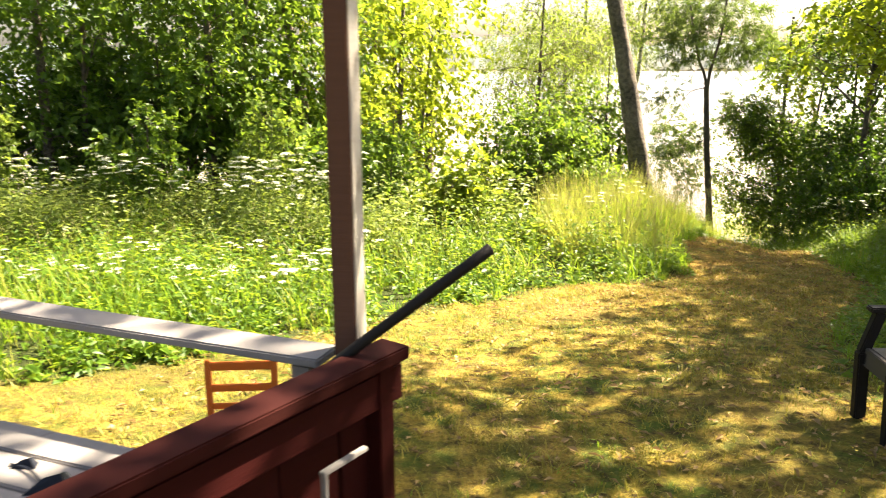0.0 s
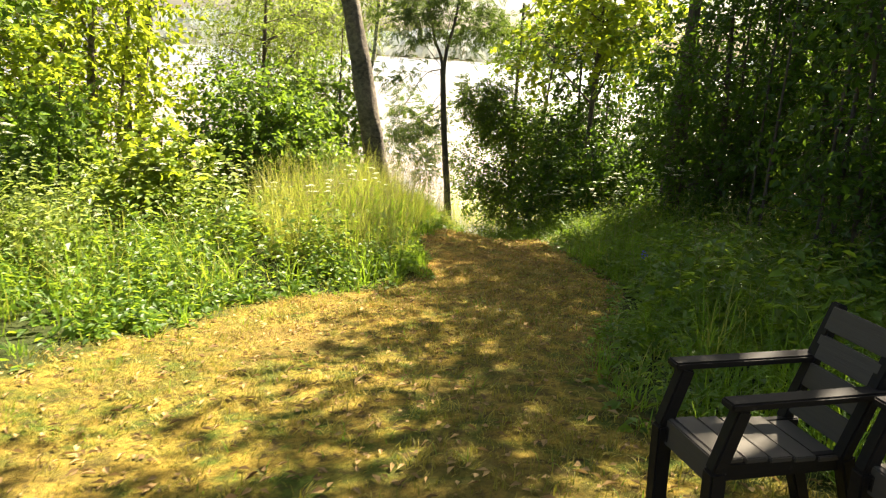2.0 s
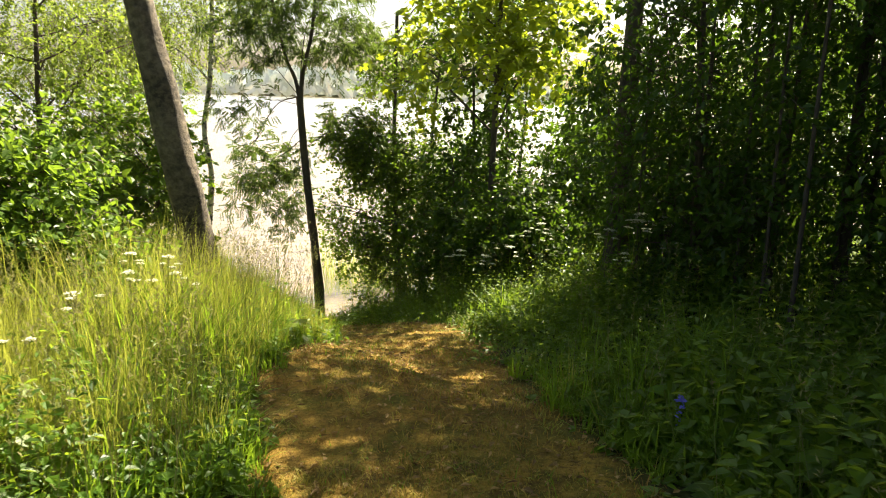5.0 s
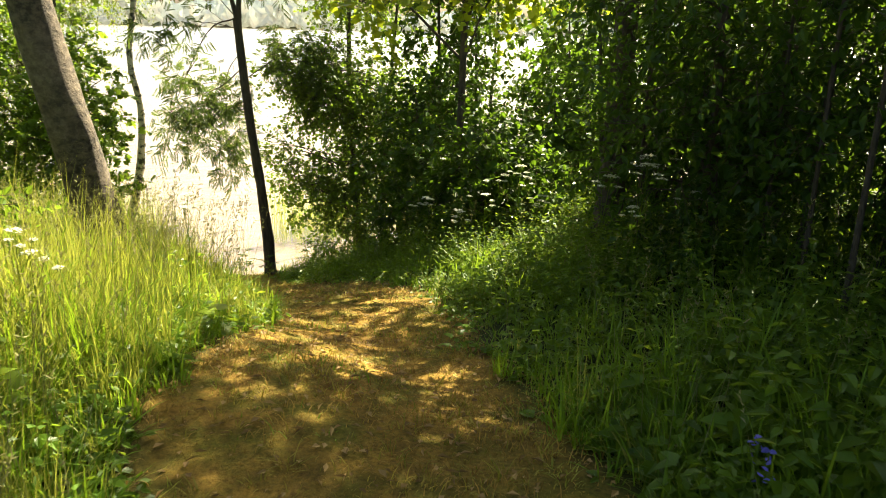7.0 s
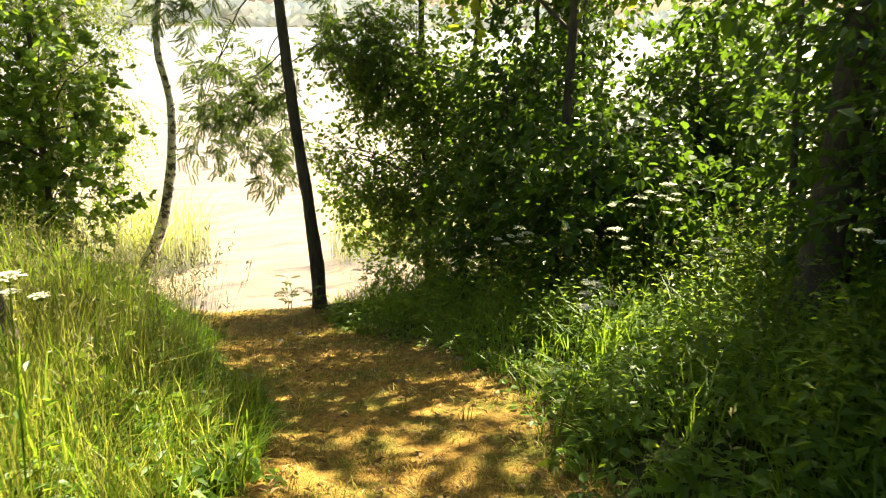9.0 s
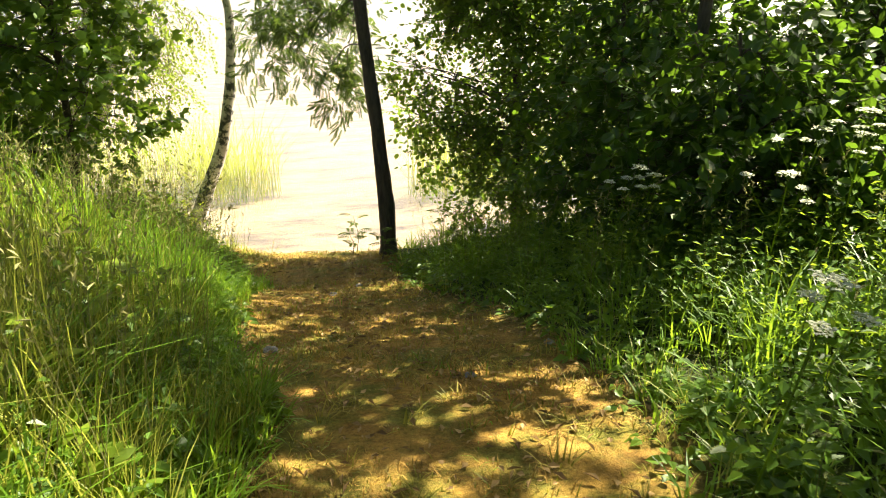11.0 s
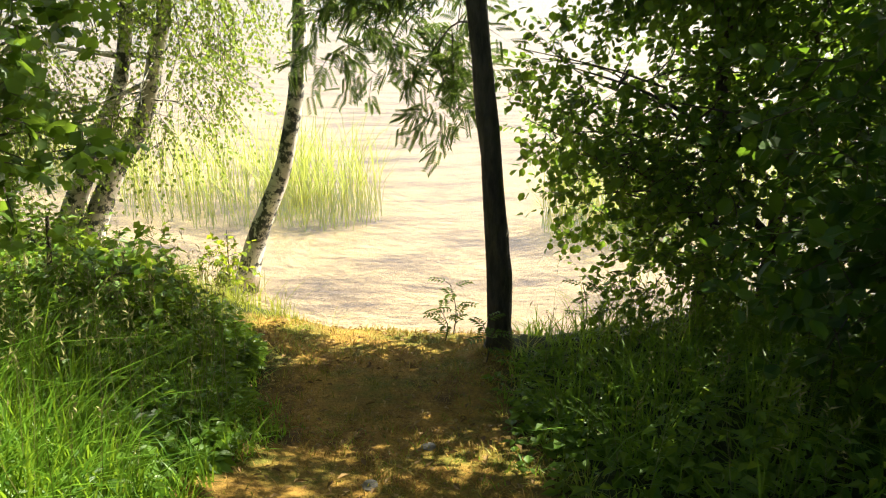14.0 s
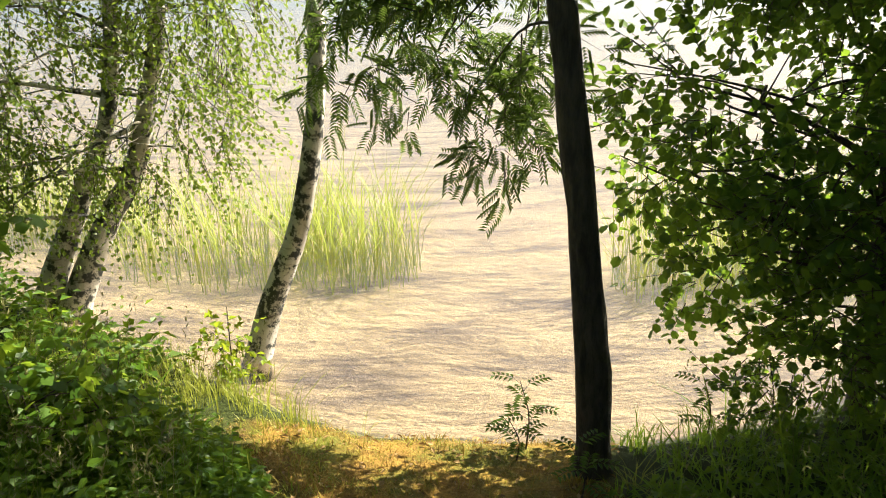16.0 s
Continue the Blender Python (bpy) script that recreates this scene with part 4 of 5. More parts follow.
rng = np.random.default_rng(7)
tall_grass("meadow_grass", rng, 27000, (-8, 3.6, 3.0, 12), 0.35, 0.8, M_GRASS, "green meadow grass beside the mown track", 0.008, 0.7)
tall_grass("tall_grass", rng, 34000, (1.2, 4.4, 7.5, 12.5), 0.6, 1.3, M_GRASS_SUN, "tall sunlit yellow-green grass on the bank", 0.0048, 0.4, 0.1, 50.0, 0.7)
tall_grass("ripe_grass", rng, 8000, (-8, 3.4, 4, 13), 0.5, 0.95, M_GRASS_SUN, "scattered ripe grass stalks in the meadow", 0.005, 0.5, 0.25)
tall_grass("lush_grass", rng, 24000, (1.8, 4.5, 6.4, 14.8), 0.45, 1.05, M_GRASS, "lush green grass on the bank", 0.0095, 0.55, 0.0, 50.0, 0.7)
tall_grass("arching_grass", rng, 5000, (2.9, 4.3, 12.2, 13.8), 0.35, 0.6, M_GRASS, "long arching green grass beside the track", 0.010, 0.6, 0.05, 50.0, 0.3)
tall_grass("track_tufts", rng, 26000, (-4, 5.8, 2.2, 16.2), 0.04, 0.12, M_LAWN, "ragged tufts of grass in the mown track", 0.007, 1.0, -3.0, -0.1, 0.1, 12, 1.0)
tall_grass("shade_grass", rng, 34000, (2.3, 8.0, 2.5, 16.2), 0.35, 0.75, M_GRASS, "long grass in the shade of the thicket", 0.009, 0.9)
tall_grass("edge_grass", rng, 70000, (-6, 7, 2.5, 16.6), 0.10, 0.28, M_GRASS_SUN, "short unmown grass along the edges of the track", 0.006, 0.8, -0.18, 0.35, 0.1, 10)
tall_grass("shore_grass", rng, 7000, (2.2, 4.45, 15.6, 18.5), 0.12, 0.38, M_GRASS_SUN, "yellowish grass along the water line", 0.006, 0.5, -0.35, 4.0, 0.1, 9)
weeds("meadow_weeds", rng, 5200, (-9, 1.8, 3.0, 11), 0.35, 0.7, 12, 0.088, 0.055, M_HERB, "leafy green weeds filling the meadow")
weeds("edge_weeds", rng, 5200, (-6, 7, 2.8, 15.5), 0.12, 0.32, 8, 0.085, 0.060, M_HERB, "low leafy weeds at the edge of the track", "ovate", -0.05, 0.55, 0.2)
weeds("bank_weeds", rng, 1500, (1.4, 4.4, 6.4, 13.4), 0.25, 0.5, 10, 0.08, 0.05, M_HERB, "leafy weeds at the foot of the grass bank", "ovate", 0.05, 0.9)
weeds("nettles", rng, 1300, (1.9, 4.2, 13.9, 16.0), 0.3, 0.6, 14, 0.10, 0.06, M_HERB, "dense nettles on the bank near the water")
weeds("shade_weeds", rng, 4600, (2.3, 9.0, 3.4, 15.5), 0.35, 0.7, 11, 0.085, 0.05, M_HERB, "leafy green weeds under the thicket", "point", 0.1, 50.0, 0.8)
weeds("bramble", rng, 900, (3.2, 7.5, 3.6, 7.5), 0.45, 0.85, 10, 0.125, 0.085, M_HERB, "large-leaved brambles at the edge of the thicket", "ovate", 0.15)
weeds("young_maple", rng, 160, (0.5, 4.2, 7.5, 12.5), 0.3, 0.7, 7, 0.14, 0.13, M_LEAF_MAPLE, "maple seedlings with bright lobed leaves", "lobed", 0.1)
weeds("high_weeds", rng, 2000, (-8, 0.9, 7.0, 11.0), 0.7, 1.2, 14, 0.11, 0.062, M_HERB_PALE, "tall pale weeds at the back of the meadow", "point", 1.5)
weeds("thicket_weeds", rng, 1000, (5.0, 8.2, 8.8, 12.6), 0.5, 0.85, 14, 0.08, 0.045, M_HERB, "leafy weeds in the sun before the thicket", "point", 0.6)
weeds("far_weeds", rng, 1700, (-7, 3.4, 12, 19), 0.3, 0.7, 9, 0.13, 0.08, M_HERB, "weeds on the slope to the lake", "point")


tall_grass("rough_grass", rng, 9000, (8, 16, -3, 17), 0.3, 0.6, M_GRASS, "rough grass behind the thicket", 0.014, 0.6)


def seed_heads(name, rng, n, box, h0, h1):
    """Grass stalks with feathery seed heads."""
    p, d = scatter(rng, n, *box, 0.2, 50.0)
    g = on_ground(p, -0.02)
    m = len(p)
    h = rng.uniform(h0, h1, m)
    a = rng.uniform(0, 6.28, m)
    lean = np.stack([np.cos(a), np.sin(a), np.zeros(m)], 1) * (h * rng.uniform(0.1, 0.35, m))[:, None]
    top = g + lean
    top[:, 2] += h
    way = unit(top - g)
    pieces = [twig_mesh(g, way, np.linalg.norm(top - g, axis=1), 0.002)]
    for _ in range(7):
        b = top - way * (rng.uniform(0, 0.14, m))[:, None]
        pieces.append(leaf_mesh(b, way + 0.7 * rng.standard_normal((m, 3)), rng.standard_normal((m, 3)), rng.uniform(0.018, 0.036, m), 0.005))
    stuff(name, joined(pieces), M_SEED, "thin grass stalks with pale seed heads", "grass")


seed_heads("seed_grass", rng, 3600, (1.2, 4.4, 6.8, 16), 0.6, 1.0)
seed_heads("seed_grass", rng, 900, (-6, 3.0, 4.5, 11), 0.5, 0.85)
seed_heads("seed_grass", rng, 900, (3, 7.5, 3.5, 15.5), 0.55, 0.95)


def lawn_blades():
    rng = np.random.default_rng(9)
    for name, n, box, h0, h1, mat, label in (
            ("mown_grass", 90000, (-4, 3.6, 1.2, 7.2), 0.02, 0.065, M_LAWN, "short mown lawn grass, yellowish"),
            ("dry_grass", 80000, (1, 5.8, 5, 16.6), 0.02, 0.06, M_STRAW, "dry trodden grass on the track"),
            ("green_tufts", 70000, (-6, 5.5, 0.5, 16), 0.03, 0.085, M_GRASS, "greener tufts in the mown grass"),
            ("track_grass", 50000, (1.5, 5.8, 5, 16.6), 0.02, 0.06, M_LAWN, "thin green grass on the track")):
        p = np.stack([rng.uniform(box[0], box[1], n), rng.uniform(box[2], box[3], n)], 1) * K
        d = lawn_distance(p)
        w = wavy(np.stack([p[:, 0], p[:, 1], p[:, 0] * 0], 1), 2.4)
        if name == "green_tufts":
            w = wavy(np.stack([p[:, 0], p[:, 1], p[:, 0] * 0 + 5], 1), 3.1) * 2 - 0.95
        p = p[(d < 0.1) & (rng.uniform(-0.9, 0.6, n) < w)]
        clump = 0.55 + 0.6 * (wavy(np.stack([p[:, 0], p[:, 1], p[:, 0] * 0 + 2], 1), 9.0) > 0.0)
        stuff(name, blade_mesh(rng, on_ground(p, -0.005), rng.uniform(h0, h1, len(p)) * clump, 0.006, 0.9, 2), mat, label, "grass")


lawn_blades()


def reeds():
    rng = np.random.default_rng(21)
    pts = []
    for cx, cy, rx, ry, n in ((4.45, 20.6, 0.75, 0.9, 400), (3.1, 20.8, 1.2, 1.1, 420), (7.9, 19.4, 0.9, 0.8, 420), (9.6, 19.6, 1.4, 1.0, 500), (0.4, 22, 1.6, 0.8, 500)):
        a, r = rng.uniform(0, 6.28, n), np.sqrt(rng.uniform(0, 1, n))
        pts.append(np.stack([cx + rx * r * np.cos(a), cy + ry * r * np.sin(a)], 1))
    p = np.concatenate(pts) * K
    g = on_ground(p)
    stuff("reeds", blade_mesh(rng, g, (WATER_Z - g[:, 2]) + rng.uniform(0.3, 1.3, len(p)), 0.013, 0.5), M_REED, "pale green reeds standing in the shallow water", "reeds")


reeds()

# ---- porch corner ----
def porch_rail(name, label, a, b, board_mat, cap_mat, n, top, thick=0.032, wide=0.105):
    """A railing: cap board over upright boards, posts hidden behind."""
    a, b = Vector((*a, 0)), Vector((*b, 0))
    root = new(name)
    root.location = a
    d = (b - a).normalized()
    ln = (b - a).length
    part("cap_board", bar((0, 0, top - thick / 2), d * ln + Vector((0, 0, top - thick / 2)), wide, thick), cap_mat, root, "", 0.004)
    if n:
        part("inner_rail", bar((0, 0, top - 0.09), d * ln + Vector((0, 0, top - 0.09)), 0.04, 0.09), board_mat, root, "", 0.004)
        w = ln / n
        for i in range(n):
            p = d * (w * (i + 0.5))
            side = d.cross(Vector((0, 0, 1))) * (0.028 + 0.004 * (i % 2))
            z0 = float(height(a.x + p.x, a.y + p.y)) + 0.03
            part("board", bar(p + side + Vector((0, 0, z0)), p + side + Vector((0, 0, top - 0.034)), 0.022, w - 0.006, up=d), board_mat, root, "", 0.002)
    for f in (0.03, 0.97):
        p = d * (ln * f)
        z0 = float(height(a.x + p.x, a.y + p.y)) - 0.05
        part("post", bar(p + Vector((0, 0, z0)), p + Vector((0, 0, top - 0.034)), 0.05, 0.05, up=d), board_mat, root, "", 0.003)
    return tagged(root, label, "railing")


porch_rail("porch_railing", "dark red board railing of a porch with worn cap", (-0.11, 1.64), (-1.35, -0.08), M_RED, M_REDCAP, 12, 1.03, 0.032, 0.085)
porch_rail("porch_railing", "open porch railing with weathered grey cap board", (-0.27, 1.66), (-2.3, 2.42), M_GREY, M_GREY, 0, 0.995, 0.022)


def porch_post():
    root = new("porch_post")
    root.location = (-0.213, 1.665, 0)
    m = pose(0, 0, 0, 0, 0, -6)
    body = bmesh.new()
    bmesh.ops.create_cube(body, size=1, matrix=m @ Matrix.Translation((0, 0, 1.28)) @ Matrix.Diagonal((0.046, 0.10, 2.60, 1)))
    part("timber", body, M_WHITE, root, "worn whitish painted timber", 0.004)
    face = bmesh.new()
    bmesh.ops.create_cube(face, size=1, matrix=m @ Matrix.Translation((-0.003, -0.058, 1.28)) @ Matrix.Diagonal((0.050, 0.012, 2.58, 1)))
    part("facing_board", face, M_BROWN, root, "brown stained facing board", 0.003)
    tagged(root, "upright porch post, brown in front and whitish behind", "post")


porch_post()


def leaning_pole():
    a, b = Vector((-0.62, 1.50, 0.72)), Vector((0.105, 1.60, 1.262))
    line = curve_pts([a, (a + b) / 2 + Vector((0, 0.004, 0.006)), b], 14)
    v, t = tube(line, np.linspace(0.0115, 0.0135, 14), 10, np.random.default_rng(3), 0.03)
    n = len(v)
    v = np.concatenate([v, [b + (b - a).normalized() * 0.004]])
    cap = [(n - 10 + i, n - 10 + (i + 1) % 10, n) for i in range(10)]
    tagged(mesh_part("wooden_pole", (v, np.concatenate([t, cap])), M_CHAIR, None, "dark wooden pole leaning out over the railing", True), category="pole")


leaning_pole()


def latch_bracket():
    d = Vector((-0.584, -0.811, 0))
    out = Vector((0.811, -0.584, 0))
    p = Vector((-0.11, 1.64, 0)) + out * 0.052
    root = new("wall_bracket")
    root.location = p
    q = d * 0.17
    part("arm", bar(q + Vector((0, 0, 0.85)), q + d * 0.135 + Vector((0, 0, 0.85)), 0.016, 0.010), M_GREY, root, "", 0.002)
    part("drop", bar(q + d * 0.128 + Vector((0, 0, 0.85)), q + d * 0.128 + Vector((0, 0, 0.775)), 0.016, 0.010, up=d), M_GREY, root, "", 0.002)
    tagged(root, "small pale grey bracket on the red boards", "bracket")


latch_bracket()


def porch_table():
    root = new("porch_table")
    root.location = (-1.05, 1.45, 0)
    rot = pose(0, 0, 0, 0, 0, -20).to_3x3()
    for i in range(5):
        y = -0.24 + 0.12 * i
        part("plank", bar(rot @ Vector((-0.62, y, 0.735)), rot @ Vector((0.32, y, 0.735)), 0.112, 0.028), M_GREY, root, "", 0.004)
    for x, y in ((-0.5, -0.22), (0.24, -0.22), (-0.5, 0.22), (0.24, 0.22)):
        p = rot @ Vector((x, y, 0))
        part("leg", bar((p.x, p.y, float(height(p.x - 1.05, p.y + 1.45)) - 0.03), (p.x, p.y, 0.72), 0.05, 0.05, up=(1, 0, 0)), M_GREY, root, "", 0.003)
    tagged(root, "weathered grey plank table inside the porch", "table")
    base = Vector((-1.05, 1.45, 0))
    clips = []
    for i, (x, y, w, h) in enumerate(((0.175, 0.085, 0.055, 0.035), (0.035, 0.14, 0.03, 0.018))):
        clip = new("black_clip")
        clip.location = base + rot @ Vector((x, y, 0.7495))
        bm = bmesh.new()
        v = [bm.verts.new(c) for c in ((-w, -w * 0.45, 0), (w, -w * 0.5, 0), (w * 0.8, w * 0.5, 0), (-w * 0.7, w * 0.35, 0), (-w * 0.2, -w * 0.2, h), (w * 0.5, -w * 0.2, h * 1.3), (w * 0.5, w * 0.2, h * 1.1))]
        bmesh.ops.convex_hull(bm, input=v)
        part("clip_body", bm, M_BLACK, clip)
        clips.append(clip)
        tagged(clip, "small black plastic clip on the grey table", "clip", "table clips")
    for clip, pts in zip(clips, ([(0.0, 0.13, 0.753), (0.07, 0.12, 0.758), (0.14, 0.09, 0.756), (0.18, 0.085, 0.756)], [(-0.2, 0.0, 0.753), (-0.02, 0.02, 0.756), (0.12, -0.02, 0.753)])):
        v, t = tube(curve_pts([rot @ Vector(p) + base - clip.location for p in pts], 12), np.full(12, 0.0035), 6)
        mesh_part("cord", (v, t), M_BLACK, clip, "thin black cord", True)


porch_table()

# ---- chairs on the grass ----


def child_chair():
    x, y = -0.80, 2.74
    g = float(height(x, y))
    root = new("child_chair")
    root.location = (x, y, g)
    root.rotation_euler = (0, 0, radians(4))
    for sx in (-0.125, 0.125):
        part("back_post", bar((sx, 0, 0), (sx * 1.04, 0.045, 0.50), 0.024, 0.024, up=(0, 1, 0)), M_ORANGE, root, "", 0.004)
        part("front_leg", bar((sx, -0.23, 0), (sx, -0.23, 0.26), 0.024, 0.024, up=(0, 1, 0)), M_ORANGE, root, "", 0.004)
        part("stretcher", bar((sx, -0.22, 0.10), (sx, -0.01, 0.10), 0.014, 0.018), M_ORANGE, root, "", 0.003)
    for z, w in ((0.475, 0.036), (0.385, 0.03), (0.31, 0.024)):
        part("back_rail", bar((-0.12, 0.042 * z / 0.5, z), (0.12, 0.042 * z / 0.5, z), 0.014, w), M_ORANGE, root, "", 0.003)
    part("seat", bar((0, -0.25, 0.265), (0, 0.02, 0.265), 0.27, 0.018), M_ORANGE, root, "", 0.005)
    tagged(root, "small orange varnished ladder-back chair on the lawn", "chair")


child_chair()


def garden_chair(x, y, turn):
    """Faces its own -x. Arms and legs dark, slats greyer."""
    root = new("garden_chair")
    root.location = (x, y, float(height(x, y)))
    root.rotation_euler = (0, 0, radians(turn))
    w = 0.145
    for s in (-1, 1):
        part("front_leg", bar((0.02, s * w, 0.0), (0.0, s * w, 0.34), 0.055, 0.05, up=(0, 1, 0)), M_CHAIR, root, "", 0.006)
        part("arm_support", bar((0.0, s * w, 0.335), (0.055, s * w, 0.535), 0.05, 0.045, up=(0, 1, 0)), M_CHAIR, root, "", 0.006)
        part("armrest", bar((0.0, s * w, 0.55), (0.56, s * w, 0.555), 0.06, 0.026), M_CHAIR, root, "", 0.006)
        part("back_leg", bar((0.60, s * w * 0.9, 0.0), (0.47, s * w * 0.9, 0.34), 0.05, 0.05, up=(0, 1, 0)), M_CHAIR, root, "", 0.006)
        part("back_upright", bar((0.46, s * w * 0.9, 0.33), (0.60, s * w * 0.9, 0.745), 0.04, 0.045, up=(0, 1, 0)), M_CHAIR, root, "", 0.006)
        part("side_rail", bar((0.0, s * (w - 0.03), 0.315), (0.50, s * (w - 0.03), 0.315), 0.028, 0.06), M_CHAIR, root, "", 0.004)
    part("front_apron", bar((0.012, -w, 0.32), (0.012, w, 0.32), 0.024, 0.09), M_SLAT, root, "", 0.004)
    for i in range(5):
        cx = 0.065 + 0.088 * i
        part("seat_slat", bar((cx, -w + 0.012, 0.356 - 0.006 * i), (cx, w - 0.012, 0.356 - 0.006 * i), 0.078, 0.018), M_SLAT, root, "", 0.003)
    for i in range(4):
        z = 0.405 + 0.097 * i
        cx = 0.455 + 0.16 * (z - 0.33) / 0.51
        part("back_slat", bar((cx, -w * 0.9, z), (cx, w * 0.9, z), 0.018, 0.083, up=(0.3, 0, 1)), M_SLAT, root, "", 0.003)
    return tagged(root, "dark slatted wooden garden armchair on the lawn", "chair", "garden chairs")


garden_chair(1.967, 3.17, -4)
garden_chair(2.36, 2.74, -5)

# ---- flowers, seedlings, small things ----


def parsley(h, seed):
    """One flowering stem with a flat head of small white clusters."""
    rng = np.random.default_rng(seed)
    root = new("cow_parsley")
    line = curve_pts([(0, 0, -0.03), (0.02, 0.01, h * 0.5), (0.05 * rng.normal(), 0.05 * rng.normal(), h)], 10)
    pieces = [tube(line, np.linspace(0.006, 0.003, 10), 5)]
    heads = [(line[-1], 1.0)] + [(line[int(7)] + np.array([rng.normal(0, 0.12), rng.normal(0, 0.12), h * 0.16]), 0.65) for _ in range(3)]
    flower = []
    for c, f in heads:
        if f < 1:
            pieces.append(tube(curve_pts([line[6], (line[6] + c) / 2 + np.array([0, 0, -0.02]), c], 5), np.full(5, 0.0025), 4))
        m = 11
        a = np.arange(m) * 2.4
        r = 0.062 * f * np.sqrt((np.arange(m) + 0.5) / m)
        tip = c + np.stack([r * np.cos(a), r * np.sin(a), 0.045 * f - r * 0.25], 1)
        for q in tip:
            pieces.append(tube(np.stack([c, (c + q) / 2, q]), np.full(3, 0.0012), 3))
        n = m * 8
        b = np.repeat(tip, 8, 0) + rng.normal(0, 0.009 * f, (n, 3)) * np.array([1, 1, 0.35])
        ang = rng.uniform(0, 6.28, n)
        flower.append(leaf_mesh(b, np.stack([np.cos(ang), np.sin(ang), rng.normal(0.1, 0.2, n)], 1), np.tile([0, 0, 1.0], (n, 1)), 0.018 * f + 0.003, 0.017 * f + 0.002))
    mesh_part("stem", joined(pieces), M_HERB, root)
    for fl in flower:
        mesh_part("umbel", fl, M_FLOWER, root, "flat white flower head")["kind"] = "stuff"
    k = 26
    s = rng.uniform(0.15, 0.6, k)
    base = np.stack([np.interp(s, np.linspace(0, 1, 10), line[:, i]) for i in range(3)], 1)
    ang = rng.uniform(0, 6.28, k)
    way = np.stack([np.cos(ang), np.sin(ang), rng.normal(0.2, 0.3, k)], 1)
    mesh_part("foliage", leaf_mesh(base + way * rng.uniform(0.02, 0.14, (k, 1)), way, np.tile([0, 0, 1.0], (k, 1)), 0.07, 0.04), M_HERB, root)
    return tagged(root, "white flowering cow parsley with flat flower heads", "wildflower", "cow parsley")


def plant_parsley():
    rng = random.Random(4)
    spots = [(7.28, 11.8, 0.8), (6.8, 12.8, 0.8), (6.1, 10.2, 0.75), (4.95, 9.72, 0.8), (6.3, 11.2, 0.8), (5.9, 11.6, 0.8), (3.2, 9.6, 0.8), (6.6, 9.5, 0.9), (-1.01, 5.8, 0.42), (-0.68, 5.8, 0.52), (-0.62, 5.5, 0.6)]
    for i in range(38):
        spots.append((rng.uniform(-3.6, -0.6), rng.uniform(4.7, 6.2), rng.uniform(0.34, 0.52)))
    for i in range(80):
        spots.append((rng.uniform(-5.5, -0.9), rng.uniform(7.0, 9.6), rng.uniform(0.75, 1.1)))
    for i in range(14):
        spots.append((rng.uniform(5.7, 7.2), rng.uniform(8.6, 12.6), rng.uniform(0.7, 1.0)))
    for i in range(12):
        spots.append((rng.uniform(0.0, 2.6), rng.uniform(7.4, 9.2), rng.uniform(0.5, 0.8)))
    kinds = [parsley(1.0, 1), parsley(1.0, 2), parsley(1.0, 3)]
    for i, (x, y, h) in enumerate(spots):
        k = kinds[i % 3]
        p = (x * K, y * K, float(height(x * K, y * K)))
        f = h * rng.uniform(0.95, 1.1)
        if i < 3:
            ob = k
        else:
            ob = copy_thing(k, pose(0, 0, 0))
        wide = 0.8 * max(f, 0.75)
        ob.matrix_basis = Matrix.Translation(p) @ pose(0, 0, 0, rng.uniform(-6, 6), rng.uniform(-6, 6), rng.uniform(0, 360)) @ Matrix.Diagonal((wide, wide, f, 1))


plant_parsley()


def rowan_seedling(x, y, h, seed):
    rng = np.random.default_rng(seed)
    root = new("rowan_seedling")
    x, y = x * K, y * K
    root.location = (x, y, float(height(x, y)))
    line = curve_pts([(0, 0, -0.03), (0.02, 0, h * 0.5), (-0.03, 0.02, h)], 8)
    wood = [tube(line, np.linspace(0.006, 0.002, 8), 5)]
    leaves = []
    for i in range(7):
        s = 0.35 + 0.1 * i
        b = np.array([np.interp(s, np.linspace(0, 1, 8), line[:, k]) for k in range(3)])
        a = i * 2.4 + seed
        w = np.array([math.cos(a), math.sin(a), 0.45])
        w /= np.linalg.norm(w)
        e = b + w * 0.17
        wood.append(tube(curve_pts([b, (b + e) / 2 + np.array([0, 0, 0.02]), e - np.array([0, 0, 0.03])], 4), np.full(4, 0.0015), 3))
        t = np.repeat(np.linspace(0.3, 0.98, 5), 2)
        pos = b + (e - b) * t[:, None] + np.array([0, 0, 1]) * (0.02 - 0.05 * t * t)[:, None]
        side = np.cross(w, [0, 0, 1.0])
        way = np.tile([1.0, -1.0], 5)[:, None] * side + 0.5 * w + np.array([0, 0, -0.15])
        leaves.append(leaf_mesh(pos, way, np.tile([0, 0, 1.0], (10, 1)), 0.055, 0.02))
    mesh_part("stem", joined(wood), M_TWIG, root)["kind"] = "stuff"
    mesh_part("foliage", joined(leaves), M_LEAF_ROWAN, root)
    tagged(root, "small rowan seedling at the edge of the water", "seedling", "rowan seedlings")


for x, y, h, s in ((5.5, 16.15, 0.45, 1), (5.42, 16.0, 0.25, 2), (6.42, 16.0, 0.45, 3), (6.72, 15.95, 0.55, 4), (5.62, 15.5, 0.3, 5)):
    rowan_seedling(x, y, h, s)

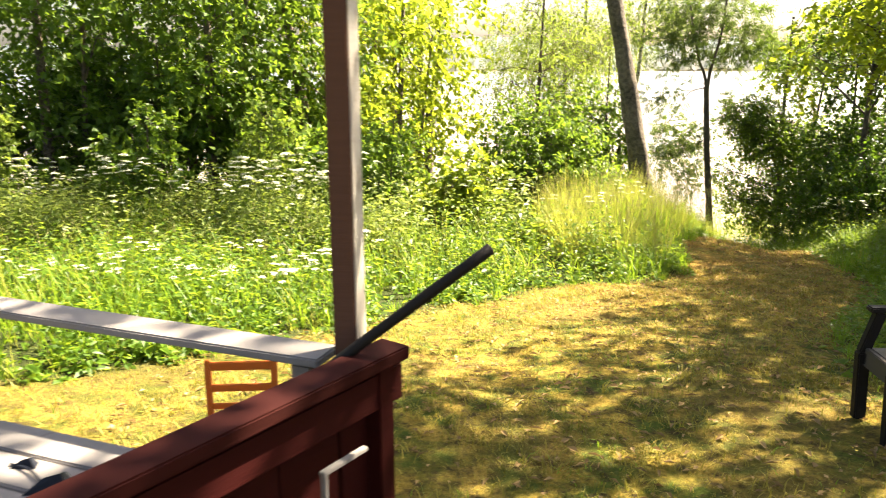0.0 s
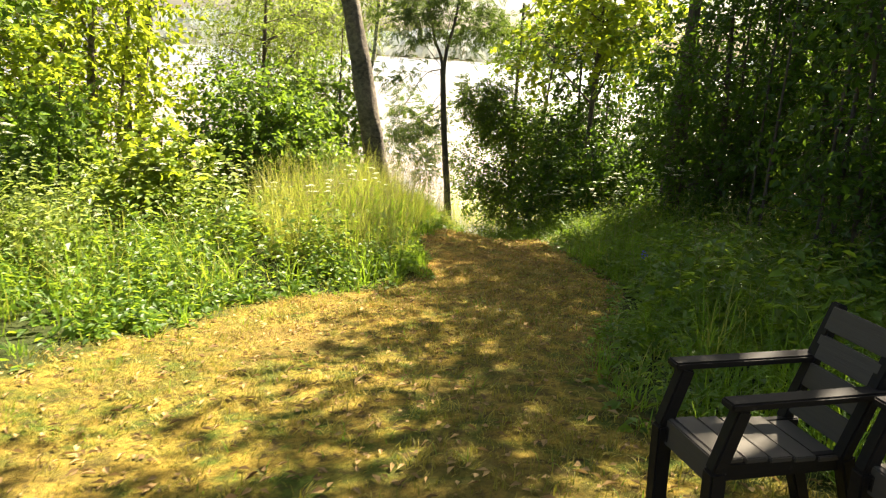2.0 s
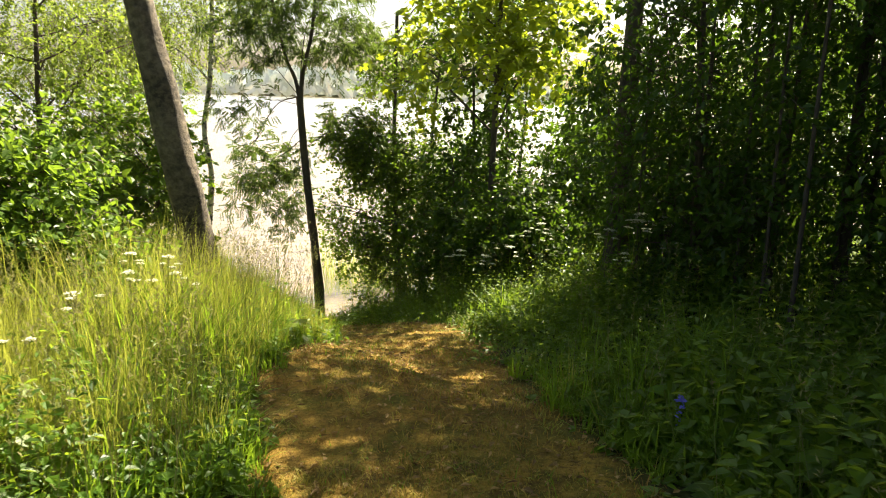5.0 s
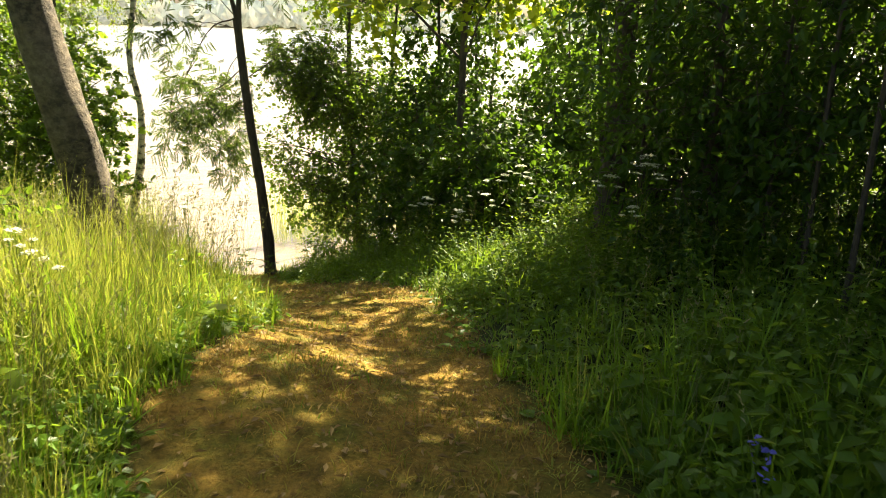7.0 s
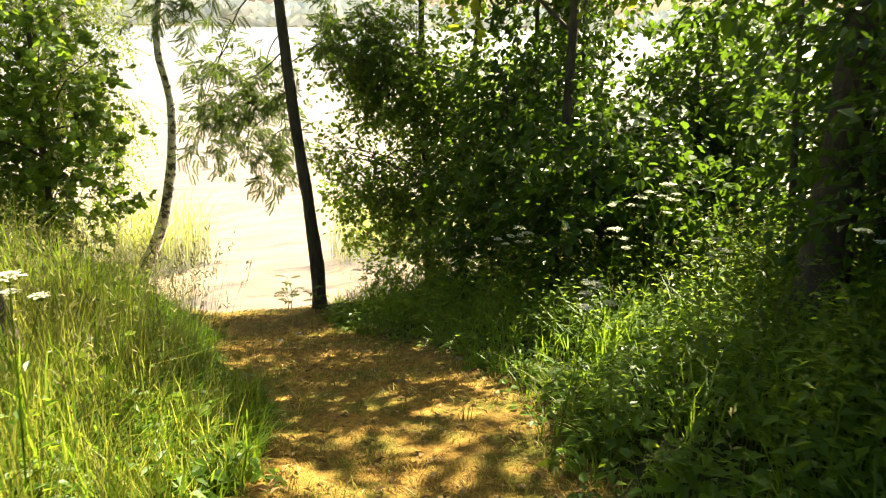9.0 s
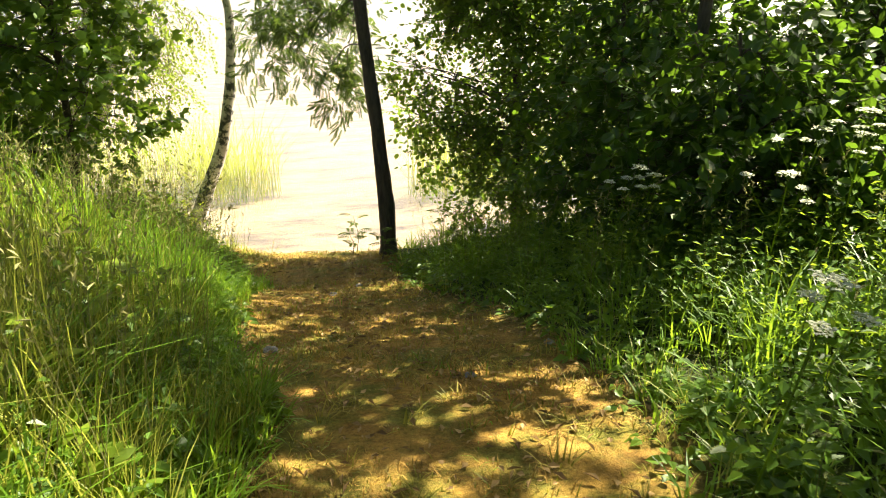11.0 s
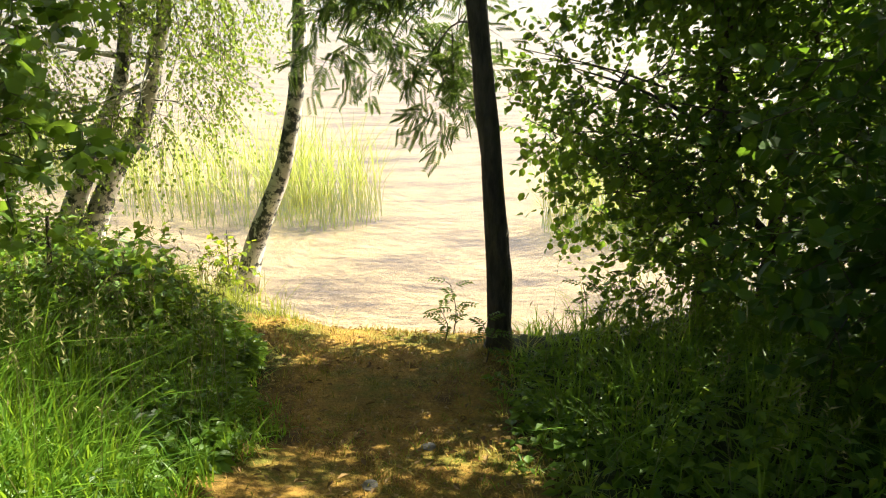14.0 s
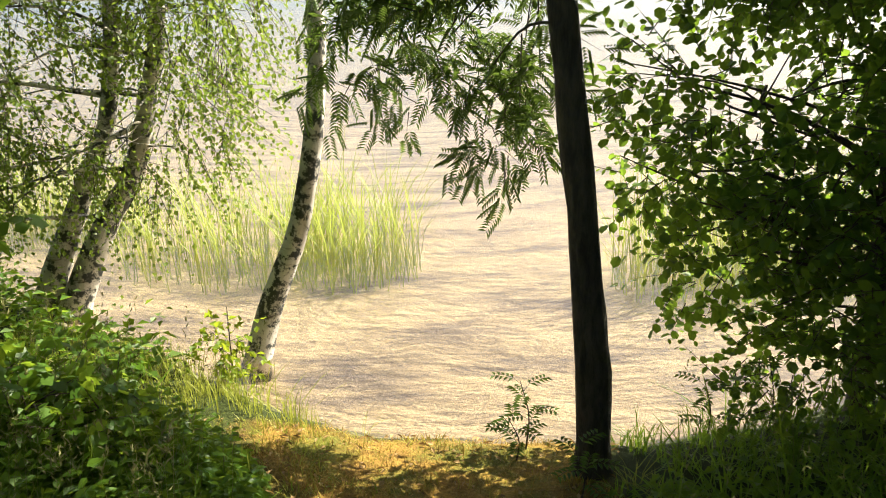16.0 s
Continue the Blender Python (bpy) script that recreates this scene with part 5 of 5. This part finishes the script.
tree("birch_sapling", "small yellow-green birch sapling at the foot of a birch", "tree", [straight(3.78, 17.2, 0.02, 0, -2.25, 0.008, 0.003)],
     [(3.78, 17.2, -2.55, 0.2, 0.2, 0.28), (3.62, 17.1, -2.7, 0.22, 0.2, 0.2)], M_TWIG, M_LEAF_MAPLE, 60, 6, 0.06, 0.045, "point", 0.15, 0.1, -0.5, 55, 1, 5)


def stone(x, y, r, seed):
    rng = np.random.default_rng(seed)
    bm = bmesh.new()
    bmesh.ops.create_icosphere(bm, subdivisions=2, radius=r)
    for v in bm.verts:
        v.co *= 1 + 0.18 * rng.standard_normal()
        v.co.z *= 0.45
    ob = part("stone", bm, M_STONE, None, "small grey stone lying on the trodden track")
    ob.location = (x * K, y * K, float(height(x * K, y * K)) + r * 0.1)
    tagged(ob, category="stone", group="stones on the track")


for x, y, r, s in ((4.2, 12.0, 0.042, 1), (4.06, 11.06, 0.042, 2), (4.02, 11.2, 0.035, 3), (4.96, 11.26, 0.03, 4), (5.5, 11.6, 0.03, 5), (2.45, 5.67, 0.03, 6), (5.11, 14.24, 0.04, 7), (4.83, 13.83, 0.035, 8)):
    stone(x, y, r, s)


def bellflower(x, y, h, seed):
    rng = np.random.default_rng(seed)
    root = new("bellflower")
    root.location = (x * K, y * K, float(height(x * K, y * K)))
    line = curve_pts([(0, 0, -0.03), (0.03, 0.0, h * 0.6), (0.07, 0.02, h)], 8)
    mesh_part("stem", tube(line, np.linspace(0.004, 0.002, 8), 5), M_HERB, root)
    n = 12
    b = line[rng.integers(4, 8, n)] + rng.normal(0, 0.02, (n, 3))
    mesh_part("petals", leaf_mesh(b, rng.standard_normal((n, 3)), rng.standard_normal((n, 3)), 0.028, 0.018, "round"), M_BLUE, root, "blue petals")["kind"] = "stuff"
    tagged(root, "blue bellflower among the weeds", "wildflower", "bellflowers")


for x, y, h, s in ((4.15, 6.6, 0.30, 1), (4.25, 6.7, 0.26, 2)):
    bellflower(x, y, h, s)


def litter():
    """Dead leaves and straw on the track and shore."""
    rng = np.random.default_rng(33)
    n = 14000
    p = np.stack([rng.uniform(-1.5, 6.0, n), rng.uniform(2, 16.5, n)], 1) * K
    p = p[lawn_distance(p) < 0.15]
    m = len(p)
    a = rng.uniform(0, 6.28, m)
    way = np.stack([np.cos(a), np.sin(a), rng.normal(0.05, 0.12, m)], 1)
    up = np.stack([rng.normal(0, 0.3, m), rng.normal(0, 0.3, m), np.ones(m)], 1)
    stuff("leaf_litter", leaf_mesh(on_ground(p, 0.012), way, up, rng.uniform(0.02, 0.07, m), rng.uniform(0.006, 0.03, m)), M_LITTER, "dead brown leaves and straw on the track", "leaf litter")


litter()
